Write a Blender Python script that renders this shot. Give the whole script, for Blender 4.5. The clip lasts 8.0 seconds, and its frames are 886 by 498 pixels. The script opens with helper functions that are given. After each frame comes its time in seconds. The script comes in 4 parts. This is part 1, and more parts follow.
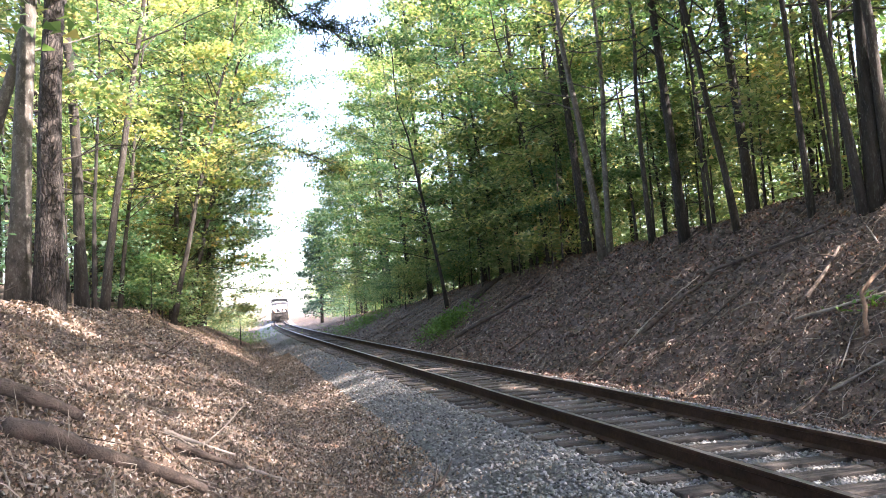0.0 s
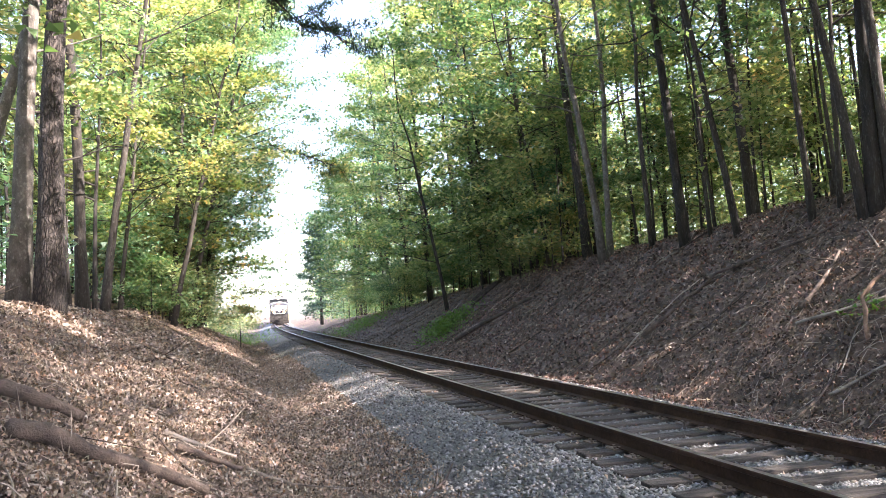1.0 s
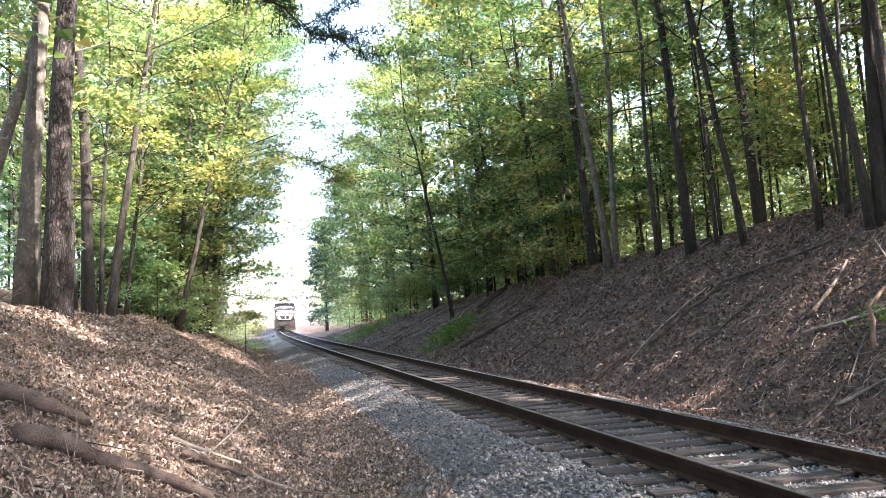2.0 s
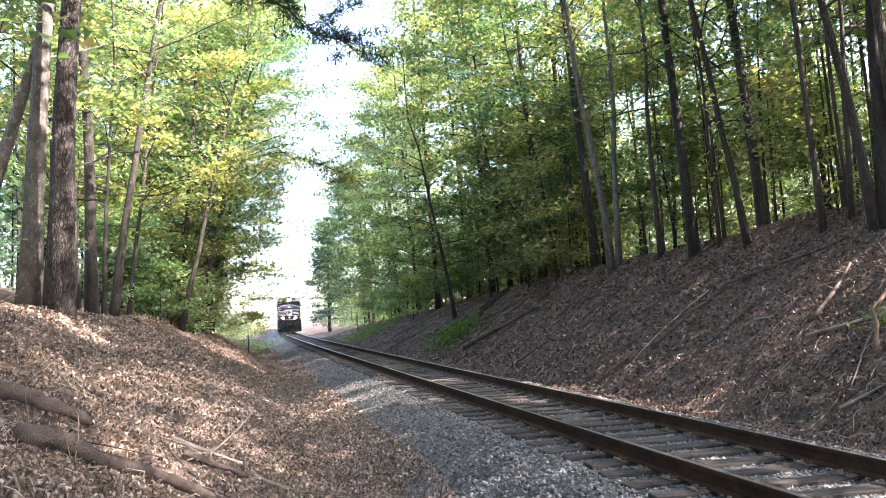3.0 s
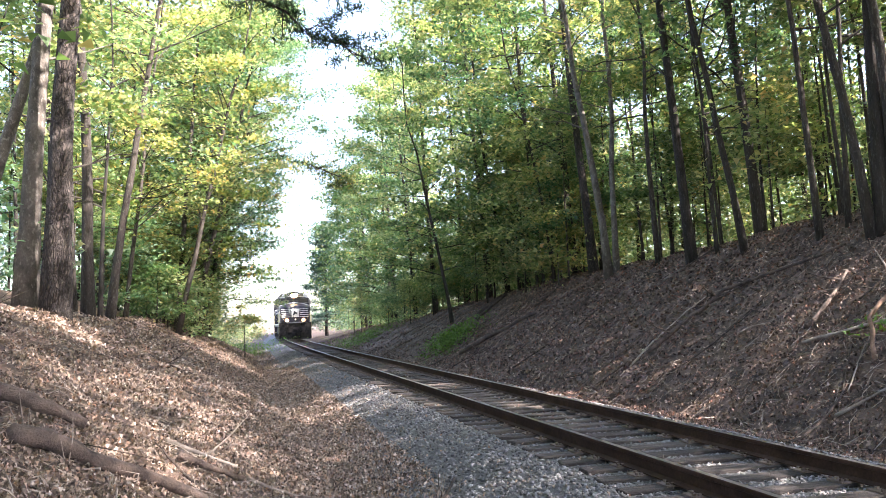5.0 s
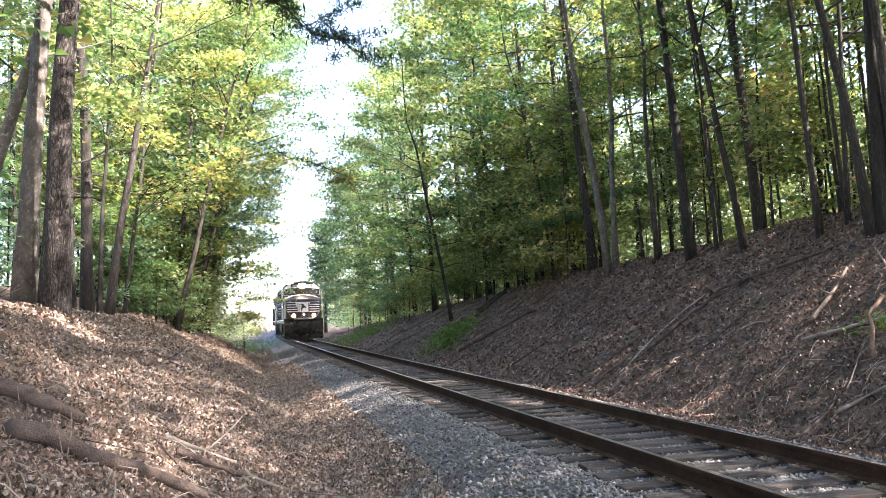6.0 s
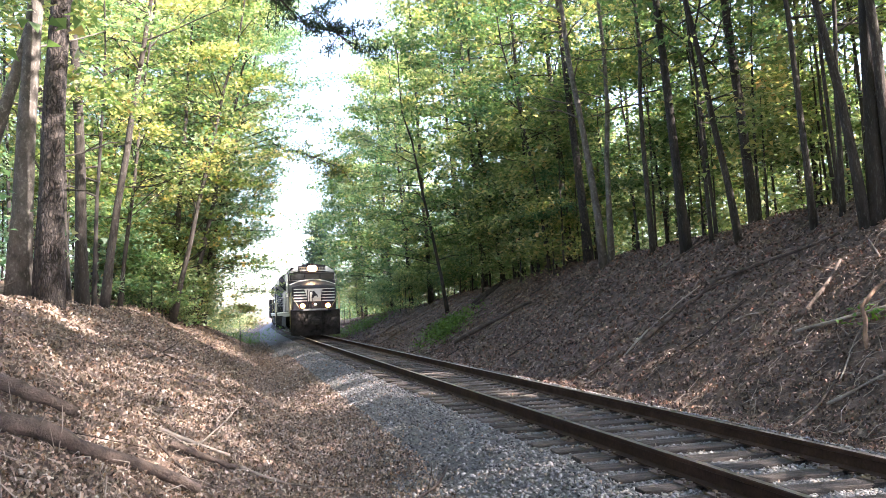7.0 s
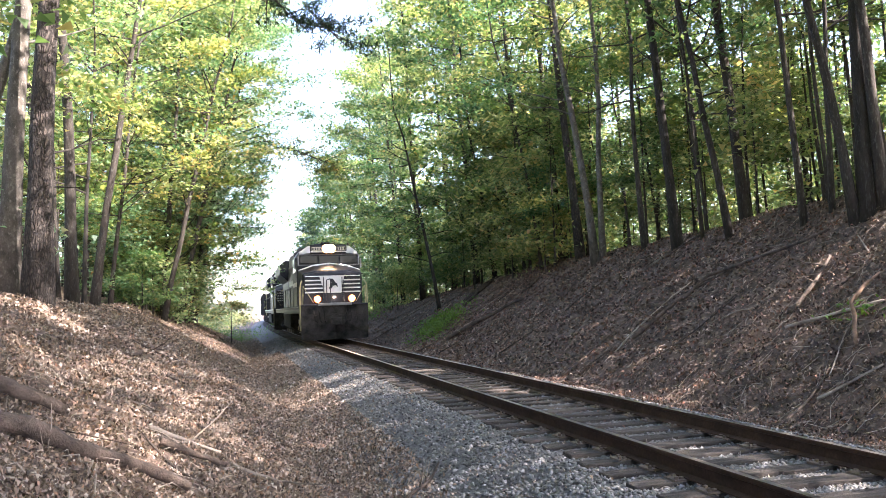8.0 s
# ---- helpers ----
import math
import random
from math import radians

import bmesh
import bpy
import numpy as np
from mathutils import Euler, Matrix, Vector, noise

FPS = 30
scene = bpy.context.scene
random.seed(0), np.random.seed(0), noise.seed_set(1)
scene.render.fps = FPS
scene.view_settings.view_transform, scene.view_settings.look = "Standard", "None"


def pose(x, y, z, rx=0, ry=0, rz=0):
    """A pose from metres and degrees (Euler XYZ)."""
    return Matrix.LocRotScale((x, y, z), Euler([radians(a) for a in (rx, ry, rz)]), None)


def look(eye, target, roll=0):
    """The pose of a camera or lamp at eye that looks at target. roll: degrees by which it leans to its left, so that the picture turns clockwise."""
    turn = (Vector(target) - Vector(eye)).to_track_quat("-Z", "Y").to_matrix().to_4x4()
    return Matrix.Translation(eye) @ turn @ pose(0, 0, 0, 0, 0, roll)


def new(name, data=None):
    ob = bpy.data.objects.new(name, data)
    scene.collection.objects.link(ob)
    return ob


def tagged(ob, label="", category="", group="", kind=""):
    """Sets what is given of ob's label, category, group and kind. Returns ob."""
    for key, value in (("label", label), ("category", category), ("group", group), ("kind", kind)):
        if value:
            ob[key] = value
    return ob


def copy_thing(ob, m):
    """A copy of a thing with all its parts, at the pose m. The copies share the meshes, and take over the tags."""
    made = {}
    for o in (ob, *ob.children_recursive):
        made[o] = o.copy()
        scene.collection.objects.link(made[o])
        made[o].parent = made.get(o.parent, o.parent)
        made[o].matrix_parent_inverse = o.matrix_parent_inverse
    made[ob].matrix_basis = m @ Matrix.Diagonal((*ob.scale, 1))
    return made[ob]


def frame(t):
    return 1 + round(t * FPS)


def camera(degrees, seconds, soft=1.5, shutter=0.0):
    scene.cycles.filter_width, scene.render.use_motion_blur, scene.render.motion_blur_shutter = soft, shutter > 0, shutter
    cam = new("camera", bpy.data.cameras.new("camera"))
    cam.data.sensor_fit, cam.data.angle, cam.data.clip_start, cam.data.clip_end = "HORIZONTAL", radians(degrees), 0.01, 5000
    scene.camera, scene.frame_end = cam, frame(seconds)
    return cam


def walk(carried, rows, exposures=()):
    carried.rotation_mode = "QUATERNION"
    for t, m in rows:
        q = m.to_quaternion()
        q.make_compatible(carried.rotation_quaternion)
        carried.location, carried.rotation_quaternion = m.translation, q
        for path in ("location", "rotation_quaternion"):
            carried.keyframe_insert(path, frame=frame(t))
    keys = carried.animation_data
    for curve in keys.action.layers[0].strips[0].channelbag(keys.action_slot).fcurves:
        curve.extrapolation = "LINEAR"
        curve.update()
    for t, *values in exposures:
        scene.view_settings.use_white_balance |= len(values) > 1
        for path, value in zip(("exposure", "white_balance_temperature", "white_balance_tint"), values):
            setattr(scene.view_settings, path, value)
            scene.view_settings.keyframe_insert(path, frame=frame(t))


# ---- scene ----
cam = camera(60.29, 8.0, soft=0.7)
walk(cam, [
    (0.0, pose(-0.034, -0.014, 1.407, 94.168, 3.133, -15.118)),
    (0.5, pose(-0.046, -0.014, 1.408, 94.098, 2.977, -15.192)),
    (1.0, pose(-0.057, -0.019, 1.409, 94.348, 2.903, -15.147)),
    (1.5, pose(-0.060, -0.020, 1.411, 94.793, 2.735, -14.956)),
    (3.0, pose(-0.052, -0.016, 1.414, 94.978, 2.312, -14.553)),
    (3.5, pose(-0.044, -0.027, 1.426, 95.189, 2.308, -14.588)),
    (4.0, pose(-0.045, -0.018, 1.422, 95.295, 2.102, -14.649)),
    (4.5, pose(-0.047, -0.023, 1.415, 95.337, 1.994, -14.712)),
    (6.0, pose(-0.044, 0.001, 1.393, 95.137, 1.796, -14.822)),
    (6.5, pose(-0.019, -0.005, 1.401, 94.720, 1.839, -14.892)),
    (7.0, pose(-0.008, -0.004, 1.397, 94.539, 1.910, -15.069)),
    (7.5, pose(-0.002, 0.002, 1.398, 94.406, 1.934, -15.277)),
    (8.0, pose(0.000, 0.000, 1.394, 94.283, 2.024, -15.668)),
], exposures=((0.0, 3.08, 6450, 22), (8.0, 3.08, 6450, 22)))

# ---- light: early-autumn sun from across the track, slightly behind the camera ----
SUN_EL, SUN_AZ = 40.5, -38.0      # azimuth from +x towards +y
to_sun = Vector((math.cos(radians(SUN_EL)) * math.cos(radians(SUN_AZ)),
                 math.cos(radians(SUN_EL)) * math.sin(radians(SUN_AZ)), math.sin(radians(SUN_EL))))
sun_data = bpy.data.lights.new("sun", "SUN")
sun_data.energy, sun_data.angle, sun_data.color = 5.0, radians(0.53), (1.0, 0.93, 0.82)
sun = new("sun", sun_data)
sun.matrix_world = look(to_sun * 60, (0, 0, 0))

world = bpy.data.worlds.new("sky")
scene.world = world
world.use_nodes = True
_n = world.node_tree.nodes
_sky = _n.new("ShaderNodeTexSky")
_sky.sky_type, _sky.sun_disc = "NISHITA", False
_sky.sun_elevation, _sky.sun_rotation = radians(SUN_EL), radians(90 - SUN_AZ)
_sky.air_density, _sky.dust_density = 1.0, 2.0
world.node_tree.links.new(_sky.outputs[0], _n["Background"].inputs[0])
_n["Background"].inputs[1].default_value = 0.15


# ---- materials ----
def material(name, build):
    m = bpy.data.materials.new(name)
    m.use_nodes = True
    nt = m.node_tree
    build(nt, nt.nodes["Principled BSDF"])
    return m


def node(nt, kind, **values):
    n = nt.nodes.new(kind)
    for k, v in values.items():
        n.inputs[k.replace("_", " ")].default_value = v
    return n


def coords(nt, scale=(1, 1, 1), space="Object"):
    tc = nt.nodes.new("ShaderNodeTexCoord")
    mp = nt.nodes.new("ShaderNodeMapping")
    mp.inputs["Scale"].default_value = scale
    nt.links.new(tc.outputs[space], mp.inputs[0])
    return mp.outputs[0]


def ramp(nt, fac, stops):
    r = nt.nodes.new("ShaderNodeValToRGB")
    e = r.color_ramp.elements
    while len(e) < len(stops):
        e.new(0.5)
    for el, (p, c) in zip(e, stops):
        el.position, el.color = p, (*c, 1)
    nt.links.new(fac, r.inputs[0])
    return r.outputs[0]


def mix(nt, fac, a, b, kind="MIX"):
    m = nt.nodes.new("ShaderNodeMix")
    m.data_type, m.blend_type = "RGBA", kind
    for socket, v in ((m.inputs[0], fac), (m.inputs[6], a), (m.inputs[7], b)):
        if isinstance(v, (float, int)):
            socket.default_value = v
        elif isinstance(v, tuple):
            socket.default_value = (*v, 1)
        else:
            nt.links.new(v, socket)
    return m.outputs[2]


def bump(nt, bsdf, height, strength, distance):
    b = nt.nodes.new("ShaderNodeBump")
    b.inputs["Strength"].default_value, b.inputs["Distance"].default_value = strength, distance
    nt.links.new(height, b.inputs["Height"])
    nt.links.new(b.outputs[0], bsdf.inputs["Normal"])


def noise_tex(nt, vec, scale, detail=6, rough=0.6):
    n = node(nt, "ShaderNodeTexNoise", Scale=scale, Detail=detail, Roughness=rough)
    nt.links.new(vec, n.inputs["Vector"])
    return n.outputs[0]


def mottled(name, dark, light, scale, rough=0.8, metal=0.0, bump_d=0.01, stretch=(1, 1, 1), strength=0.5, speck=None, per_object=0.0):
    """Colour from two scales of noise between dark and light, with relief and a fine speck."""
    def build(nt, b):
        v = coords(nt, stretch)
        n1, n2 = noise_tex(nt, v, scale), noise_tex(nt, v, scale * 9, 4)
        c = ramp(nt, n1, [(0.3, dark), (0.7, light)])
        c = mix(nt, 0.55, c, ramp(nt, n2, [(0.25, (0.35, 0.35, 0.35)), (0.75, (1.4, 1.4, 1.4))]), "MULTIPLY")
        if speck:
            c = mix(nt, ramp(nt, noise_tex(nt, v, scale * 3, 3), [(0.55, (0, 0, 0)), (0.68, (1, 1, 1))]), c, speck)
        if per_object:
            oi = nt.nodes.new("ShaderNodeObjectInfo")
            k = ramp(nt, oi.outputs["Random"], [(0, (1 - per_object,) * 3), (1, (1 + per_object,) * 3)])
            c = mix(nt, 1.0, c, k, "MULTIPLY")
        nt.links.new(c, b.inputs["Base Color"])
        b.inputs["Roughness"].default_value, b.inputs["Metallic"].default_value = rough, metal
        bump(nt, b, mix(nt, 0.5, n1, n2), strength, bump_d)
    return material(name, build)


def leaf_material(name, stops, translucency=0.5, rough=0.55, object_stops=None):
    """Thin leaves: each island takes its colour from the stops; light passes through."""
    def build(nt, b):
        g = nt.nodes.new("ShaderNodeNewGeometry")
        c = ramp(nt, g.outputs["Random Per Island"], stops)
        if object_stops:
            oi = nt.nodes.new("ShaderNodeObjectInfo")
            c = mix(nt, 1.0, c, ramp(nt, oi.outputs["Random"], object_stops), "MULTIPLY")
        nt.links.new(c, b.inputs["Base Color"])
        b.inputs["Roughness"].default_value = rough
        t = nt.nodes.new("ShaderNodeBsdfTranslucent")
        nt.links.new(mix(nt, 1.0, c, (1.2, 1.25, 0.7), "MULTIPLY"), t.inputs[0])
        s = nt.nodes.new("ShaderNodeMixShader")
        s.inputs[0].default_value = translucency
        nt.links.new(b.outputs[0], s.inputs[1])
        nt.links.new(t.outputs[0], s.inputs[2])
        nt.links.new(s.outputs[0], nt.nodes["Material Output"].inputs[0])
    return material(name, build)


def plain(name, color, rough=0.5, metal=0.0, wear=0.25):
    """Paint or metal with faint dirt."""
    def build(nt, b):
        v = coords(nt)
        n = noise_tex(nt, v, 3.0)
        c = mix(nt, 1.0, color, ramp(nt, n, [(0.3, (1 - wear,) * 3), (0.7, (1 + wear,) * 3)]), "MULTIPLY")
        nt.links.new(c, b.inputs["Base Color"])
        b.inputs["Metallic"].default_value = metal
        r = nt.nodes.new("ShaderNodeMapRange")
        r.inputs[3].default_value, r.inputs[4].default_value = rough * 0.8, min(1, rough * 1.25)
        nt.links.new(n, r.inputs[0])
        nt.links.new(r.outputs[0], b.inputs["Roughness"])
    return material(name, build)


def glowing(name, color, strength):
    def build(nt, b):
        b.inputs["Base Color"].default_value = (*color, 1)
        b.inputs["Emission Color"].default_value = (*color, 1)
        b.inputs["Emission Strength"].default_value = strength
    return material(name, build)


M_GROUND = mottled("leaf_litter_soil", (0.03, 0.020, 0.0145), (0.12, 0.078, 0.056), 3.0, 0.95, 0, 0.04, strength=0.9, speck=(0.24, 0.17, 0.12))
M_BALLAST = mottled("ballast_bed", (0.045, 0.044, 0.043), (0.18, 0.177, 0.172), 14.0, 0.9, 0, 0.05, strength=1.0)
M_TIE = mottled("weathered_tie_wood", (0.014, 0.012, 0.010), (0.12, 0.098, 0.083), 2.2, 0.95, 0, 0.03, (0.6, 9, 9), 1.0, per_object=0.5)
M_RUST = mottled("rusty_rail_steel", (0.024, 0.0135, 0.009), (0.062, 0.034, 0.021), 4.0, 0.85, 0.0, 0.003, per_object=0.1)
M_RUST.node_tree.nodes["Principled BSDF"].inputs["Specular IOR Level"].default_value = 0.15
M_RAILTOP = mottled("polished_rail_head", (0.20, 0.17, 0.15), (0.45, 0.41, 0.38), 5.0, 0.35, 0.8, 0.001)
M_PLATE = mottled("rusty_tie_plate", (0.08, 0.055, 0.04), (0.21, 0.155, 0.115), 9.0, 0.85, 0.1, 0.003)


def stone_build(nt, b):
    g = nt.nodes.new("ShaderNodeNewGeometry")
    c = ramp(nt, g.outputs["Random Per Island"], [(0, (0.04, 0.04, 0.04)), (0.35, (0.135, 0.134, 0.132)), (0.7, (0.235, 0.233, 0.229)), (0.9, (0.17, 0.143, 0.12)), (1, (0.33, 0.325, 0.315))])
    n = noise_tex(nt, coords(nt), 40)
    c = mix(nt, 0.6, c, ramp(nt, n, [(0.3, (0.5, 0.5, 0.5)), (0.7, (1.3, 1.3, 1.3))]), "MULTIPLY")
    nt.links.new(c, b.inputs["Base Color"])
    b.inputs["Roughness"].default_value = 0.85
    bump(nt, b, n, 0.5, 0.01)


M_STONE = material("crushed_stone", stone_build)
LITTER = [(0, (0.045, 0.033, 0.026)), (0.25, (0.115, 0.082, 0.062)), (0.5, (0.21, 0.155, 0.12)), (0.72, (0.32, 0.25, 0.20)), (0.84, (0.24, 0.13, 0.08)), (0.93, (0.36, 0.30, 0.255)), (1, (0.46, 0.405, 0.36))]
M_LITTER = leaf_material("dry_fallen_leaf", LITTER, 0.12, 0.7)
# right-bank leaves: redder in themselves, and darkened to carry the bank's shade
SHADED_RED = [(0, (0.022, 0.013, 0.010)), (0.35, (0.06, 0.035, 0.026)), (0.6, (0.11, 0.064, 0.046)), (0.78, (0.17, 0.105, 0.077)), (0.88, (0.19, 0.075, 0.045)), (0.95, (0.29, 0.20, 0.15)), (1, (0.42, 0.33, 0.27))]
M_SHADED_RED = leaf_material("shaded_red_leaf", SHADED_RED, 0.08, 0.6)
GREEN = [(0, (0.046, 0.09, 0.042)), (0.4, (0.088, 0.15, 0.066)), (0.75, (0.15, 0.205, 0.095)), (0.93, (0.25, 0.26, 0.13)), (1, (0.36, 0.25, 0.12))]
YELLOW = [(0, (0.085, 0.15, 0.07)), (0.4, (0.18, 0.25, 0.125)), (0.75, (0.32, 0.35, 0.21)), (0.93, (0.44, 0.41, 0.26)), (1, (0.44, 0.30, 0.18))]
PINE = [(0, (0.012, 0.03, 0.015)), (0.5, (0.025, 0.055, 0.028)), (1, (0.05, 0.085, 0.035))]
OBJ_VAR = [(0, (0.72, 0.98, 1.25)), (0.35, (0.92, 0.98, 0.95)), (0.7, (1.1, 1.05, 0.95)), (1, (1.35, 1.12, 0.9))]
M_LEAF = leaf_material("green_leaf", GREEN, 0.55, 0.32, OBJ_VAR)
M_LEAF_Y = leaf_material("yellowing_leaf", YELLOW, 0.55, 0.32, OBJ_VAR)
M_NEEDLE = leaf_material("pine_needle", PINE, 0.35, 0.6, OBJ_VAR)
# blue-green needles, lightened in colour to carry the haze of distance
M_CONIFER = leaf_material("blue_green_conifer_hazed", [(0, (0.03, 0.065, 0.05)), (0.6, (0.06, 0.115, 0.085)), (1, (0.10, 0.155, 0.11))], 0.4, 0.5)
M_WEED = leaf_material("low_weed_leaf", [(0, (0.05, 0.12, 0.02)), (1, (0.13, 0.22, 0.04))], 0.45)
M_BARK = mottled("grey_brown_bark", (0.014, 0.0115, 0.0095), (0.05, 0.04, 0.032), 2.6, 0.95, 0, 0.05, (4, 4, 0.9), 1.0, speck=(0.075, 0.072, 0.062), per_object=0.35)
M_BARK_PALE = mottled("pale_smooth_bark", (0.045, 0.04, 0.034), (0.16, 0.14, 0.118), 3.2, 0.92, 0, 0.03, (1.6, 1.6, 1.0), 1.0, speck=(0.20, 0.185, 0.16), per_object=0.2)


def pine_bark_build(nt, b):
    v = coords(nt, (1, 1, 0.38))
    n = noise_tex(nt, v, 9.0, 6)
    warp = nt.nodes.new("ShaderNodeVectorMath")
    warp.operation = "MULTIPLY_ADD"
    nt.links.new(n, warp.inputs[0])
    warp.inputs[1].default_value = (0.16, 0.16, 0.16)
    nt.links.new(v, warp.inputs[2])
    vo = node(nt, "ShaderNodeTexVoronoi", Scale=16.0)
    vo.feature = "DISTANCE_TO_EDGE"
    nt.links.new(warp.outputs[0], vo.inputs["Vector"])
    plates = ramp(nt, vo.outputs[0], [(0.0, (0, 0, 0)), (0.3, (1, 1, 1))])
    c = mix(nt, plates, (0.018, 0.015, 0.013), ramp(nt, n, [(0.3, (0.035, 0.029, 0.025)), (0.7, (0.12, 0.096, 0.082))]))
    nt.links.new(c, b.inputs["Base Color"])
    b.inputs["Roughness"].default_value = 0.95
    bump(nt, b, plates, 1.0, 0.04)


M_BARK_PINE = material("furrowed_pine_bark", pine_bark_build)
M_DEADWOOD = mottled("dead_wood", (0.022, 0.016, 0.013), (0.11, 0.08, 0.062), 4.0, 0.95, 0, 0.03, (1.5, 1.5, 1.5), 1.0, per_object=0.4)
M_DEADPALE = mottled("bleached_dead_wood", (0.12, 0.095, 0.075), (0.33, 0.28, 0.23), 3.0, 0.9, 0, 0.01, per_object=0.25)

M_SNAG = mottled("orange_brown_rotten_wood", (0.09, 0.055, 0.036), (0.28, 0.175, 0.115), 4.0, 0.9, 0, 0.012)

# ---- the lie of the land: the track's centre line, and the ground beside it ----
UL = (-400, -60, -20, -11.5, -8.0, -3.6, -2.9, -1.75, -1.35)
UR = (1.35, 1.9, 2.5, 3.0, 8.4, 20, 60, 400)


def centre(s):
    q = np.clip(np.asarray(s, float) - 25, 0, 112)
    return 4.61 + 8.29e-5 * q ** 2 + 1.182e-6 * q ** 3 + np.maximum(np.asarray(s, float) - 137, 0) * 0.056


def smooth(a, b, t):
    k = np.clip((t - a) / (b - a), 0, 1)
    return k * k * (3 - 2 * k)


def ripple(x, y, f):
    return np.sin(f * x * 1.3 + 2.1 * np.sin(f * y * 0.7)) * np.sin(f * y * 1.1 + 1.7 * np.sin(f * x * 0.9 + 1.0))


def ground_at(x, y):
    x, y = np.asarray(x, float), np.asarray(y, float)
    u = x - centre(y)
    lf = 1 - smooth(48, 64, y)
    cr = np.interp(y, (-60, 12, 33, 63, 100, 150), (3.6, 3.5, 2.8, 1.5, 0.5, 0.1))
    zl = np.interp(u, UL, (5.3, 4.8, 4.0, 2.75, 1.62, -0.70, -0.62, -0.28, -0.24))
    zf = np.interp(u, UL, (0.2, -0.3, -0.6, -0.72, -0.75, -0.72, -0.62, -0.28, -0.24))
    k = np.interp(u, UR, (0, 0, 0, 0, 1, 1.2, 1.5, 1.8))
    zr = np.interp(u, UR, (-0.24, -0.30, -0.45, -0.42, -0.42, -0.42, -0.42, -0.42)) + k * (cr + 0.42)
    z = np.where(u < 0, zl * lf + zf * (1 - lf), zr)
    rough = smooth(2.6, 5.0, np.abs(u + 0.3))
    return z + rough * (0.08 * ripple(x, y, 0.9) + 0.05 * ripple(x + 9, y, 2.7) + 0.02 * ripple(x, y + 5, 7.0))


# ---- mesh helpers ----
def mesh_from(name, verts, faces, mats, smooth_on=False, index=None):
    me = bpy.data.meshes.new(name)
    me.from_pydata([tuple(v) for v in verts], [], [tuple(int(i) for i in f) for f in faces])
    for m in mats if isinstance(mats, (list, tuple)) else [mats]:
        me.materials.append(m)
    if smooth_on:
        me.polygons.foreach_set("use_smooth", [True] * len(me.polygons))
    if index is not None:
        me.polygons.foreach_set("material_index", np.asarray(index, np.int32))
    me.update()
    return me


def leaves_mesh(name, P, mat):
    """Many loose blades: P is n x corners x 3."""
    n, k = P.shape[:2]
    me = bpy.data.meshes.new(name)
    me.vertices.add(k * n)
    me.vertices.foreach_set("co", np.ascontiguousarray(P, np.float32).ravel())
    me.loops.add(k * n)
    me.loops.foreach_set("vertex_index", np.arange(k * n, dtype=np.int32))
    me.polygons.add(n)
    me.polygons.foreach_set("loop_start", np.arange(0, k * n, k, dtype=np.int32))
    me.materials.append(mat)
    me.update(calc_edges=True)
    return me


def part(name, bm, mat, parent, label="", smooth_on=False):
    """Links a bmesh as one mesh object under a thing or a part."""
    me = bpy.data.meshes.new(name)
    bm.to_mesh(me)
    bm.free()
    for m in mat if isinstance(mat, (list, tuple)) else [mat]:
        me.materials.append(m)
    if smooth_on:
        me.polygons.foreach_set("use_smooth", [True] * len(me.polygons))
    return link_part(name, me, parent, label)


def link_part(name, me, parent, label=""):
    ob = new(name, me)
    ob.parent = parent
    if label:
        ob["label"] = label
    return ob


def unit_perp(d):
    d = d / np.linalg.norm(d)
    a = np.array((1.0, 0, 0)) if abs(d[0]) < 0.8 else np.array((0, 1.0, 0))
    e = np.cross(d, a)
    e /= np.linalg.norm(e)
    return e, np.cross(d, e)


def tube(pts, radii, sides, verts, faces, wobble=0.0, rng=None, caps=True):
    """Adds a tapering tube along pts to the lists."""
    pts = np.asarray(pts, float)
    base = len(verts)
    ang = np.arange(sides) * 2 * np.pi / sides
    d0 = pts[-1] - pts[0]
    e, f = unit_perp(d0)
    for i, (p, r) in enumerate(zip(pts, radii)):
        k = 1 + (rng.uniform(-wobble, wobble, sides) if wobble else 0)
        ring = p + (np.cos(ang) * r * k)[:, None] * e + (np.sin(ang) * r * k)[:, None] * f
        verts.extend(ring.tolist())
    for i in range(len(pts) - 1):
        for j in range(sides):
            a, b = base + i * sides + j, base + i * sides + (j + 1) % sides
            faces.append((a, b, b + sides, a + sides))
    if not caps:
        return
    faces.append(tuple(base + (len(pts) - 1) * sides + j for j in range(sides)))
    faces.append(tuple(base + sides - 1 - j for j in range(sides)))


def leaf_quads(centres, size, rng, droop=0.5, aspect=0.55, fold=0.16):
    """Kite-shaped leaves round the centres, mostly lying flat, in every direction."""
    n = len(centres)
    yaw = rng.uniform(0, 2 * np.pi, n)
    tilt = rng.normal(0, droop, n)
    a = np.stack([np.cos(yaw) * np.cos(tilt), np.sin(yaw) * np.cos(tilt), np.sin(tilt)], 1)
    b = np.stack([-np.sin(yaw), np.cos(yaw), rng.normal(0, 0.45, n)], 1)
    b /= np.linalg.norm(b, axis=1)[:, None]
    L = (size * rng.uniform(0.65, 1.35, n))[:, None]
    w = L * aspect
    up = np.cross(a, b) * (L * fold * rng.uniform(-1.2, 1.2, (n, 1)))
    return np.stack([centres - a * L * 0.5, centres + b * w * 0.5 + a * L * 0.06 + up, centres + a * L * 0.5, centres - b * w * 0.5 - a * L * 0.10 + up], 1)


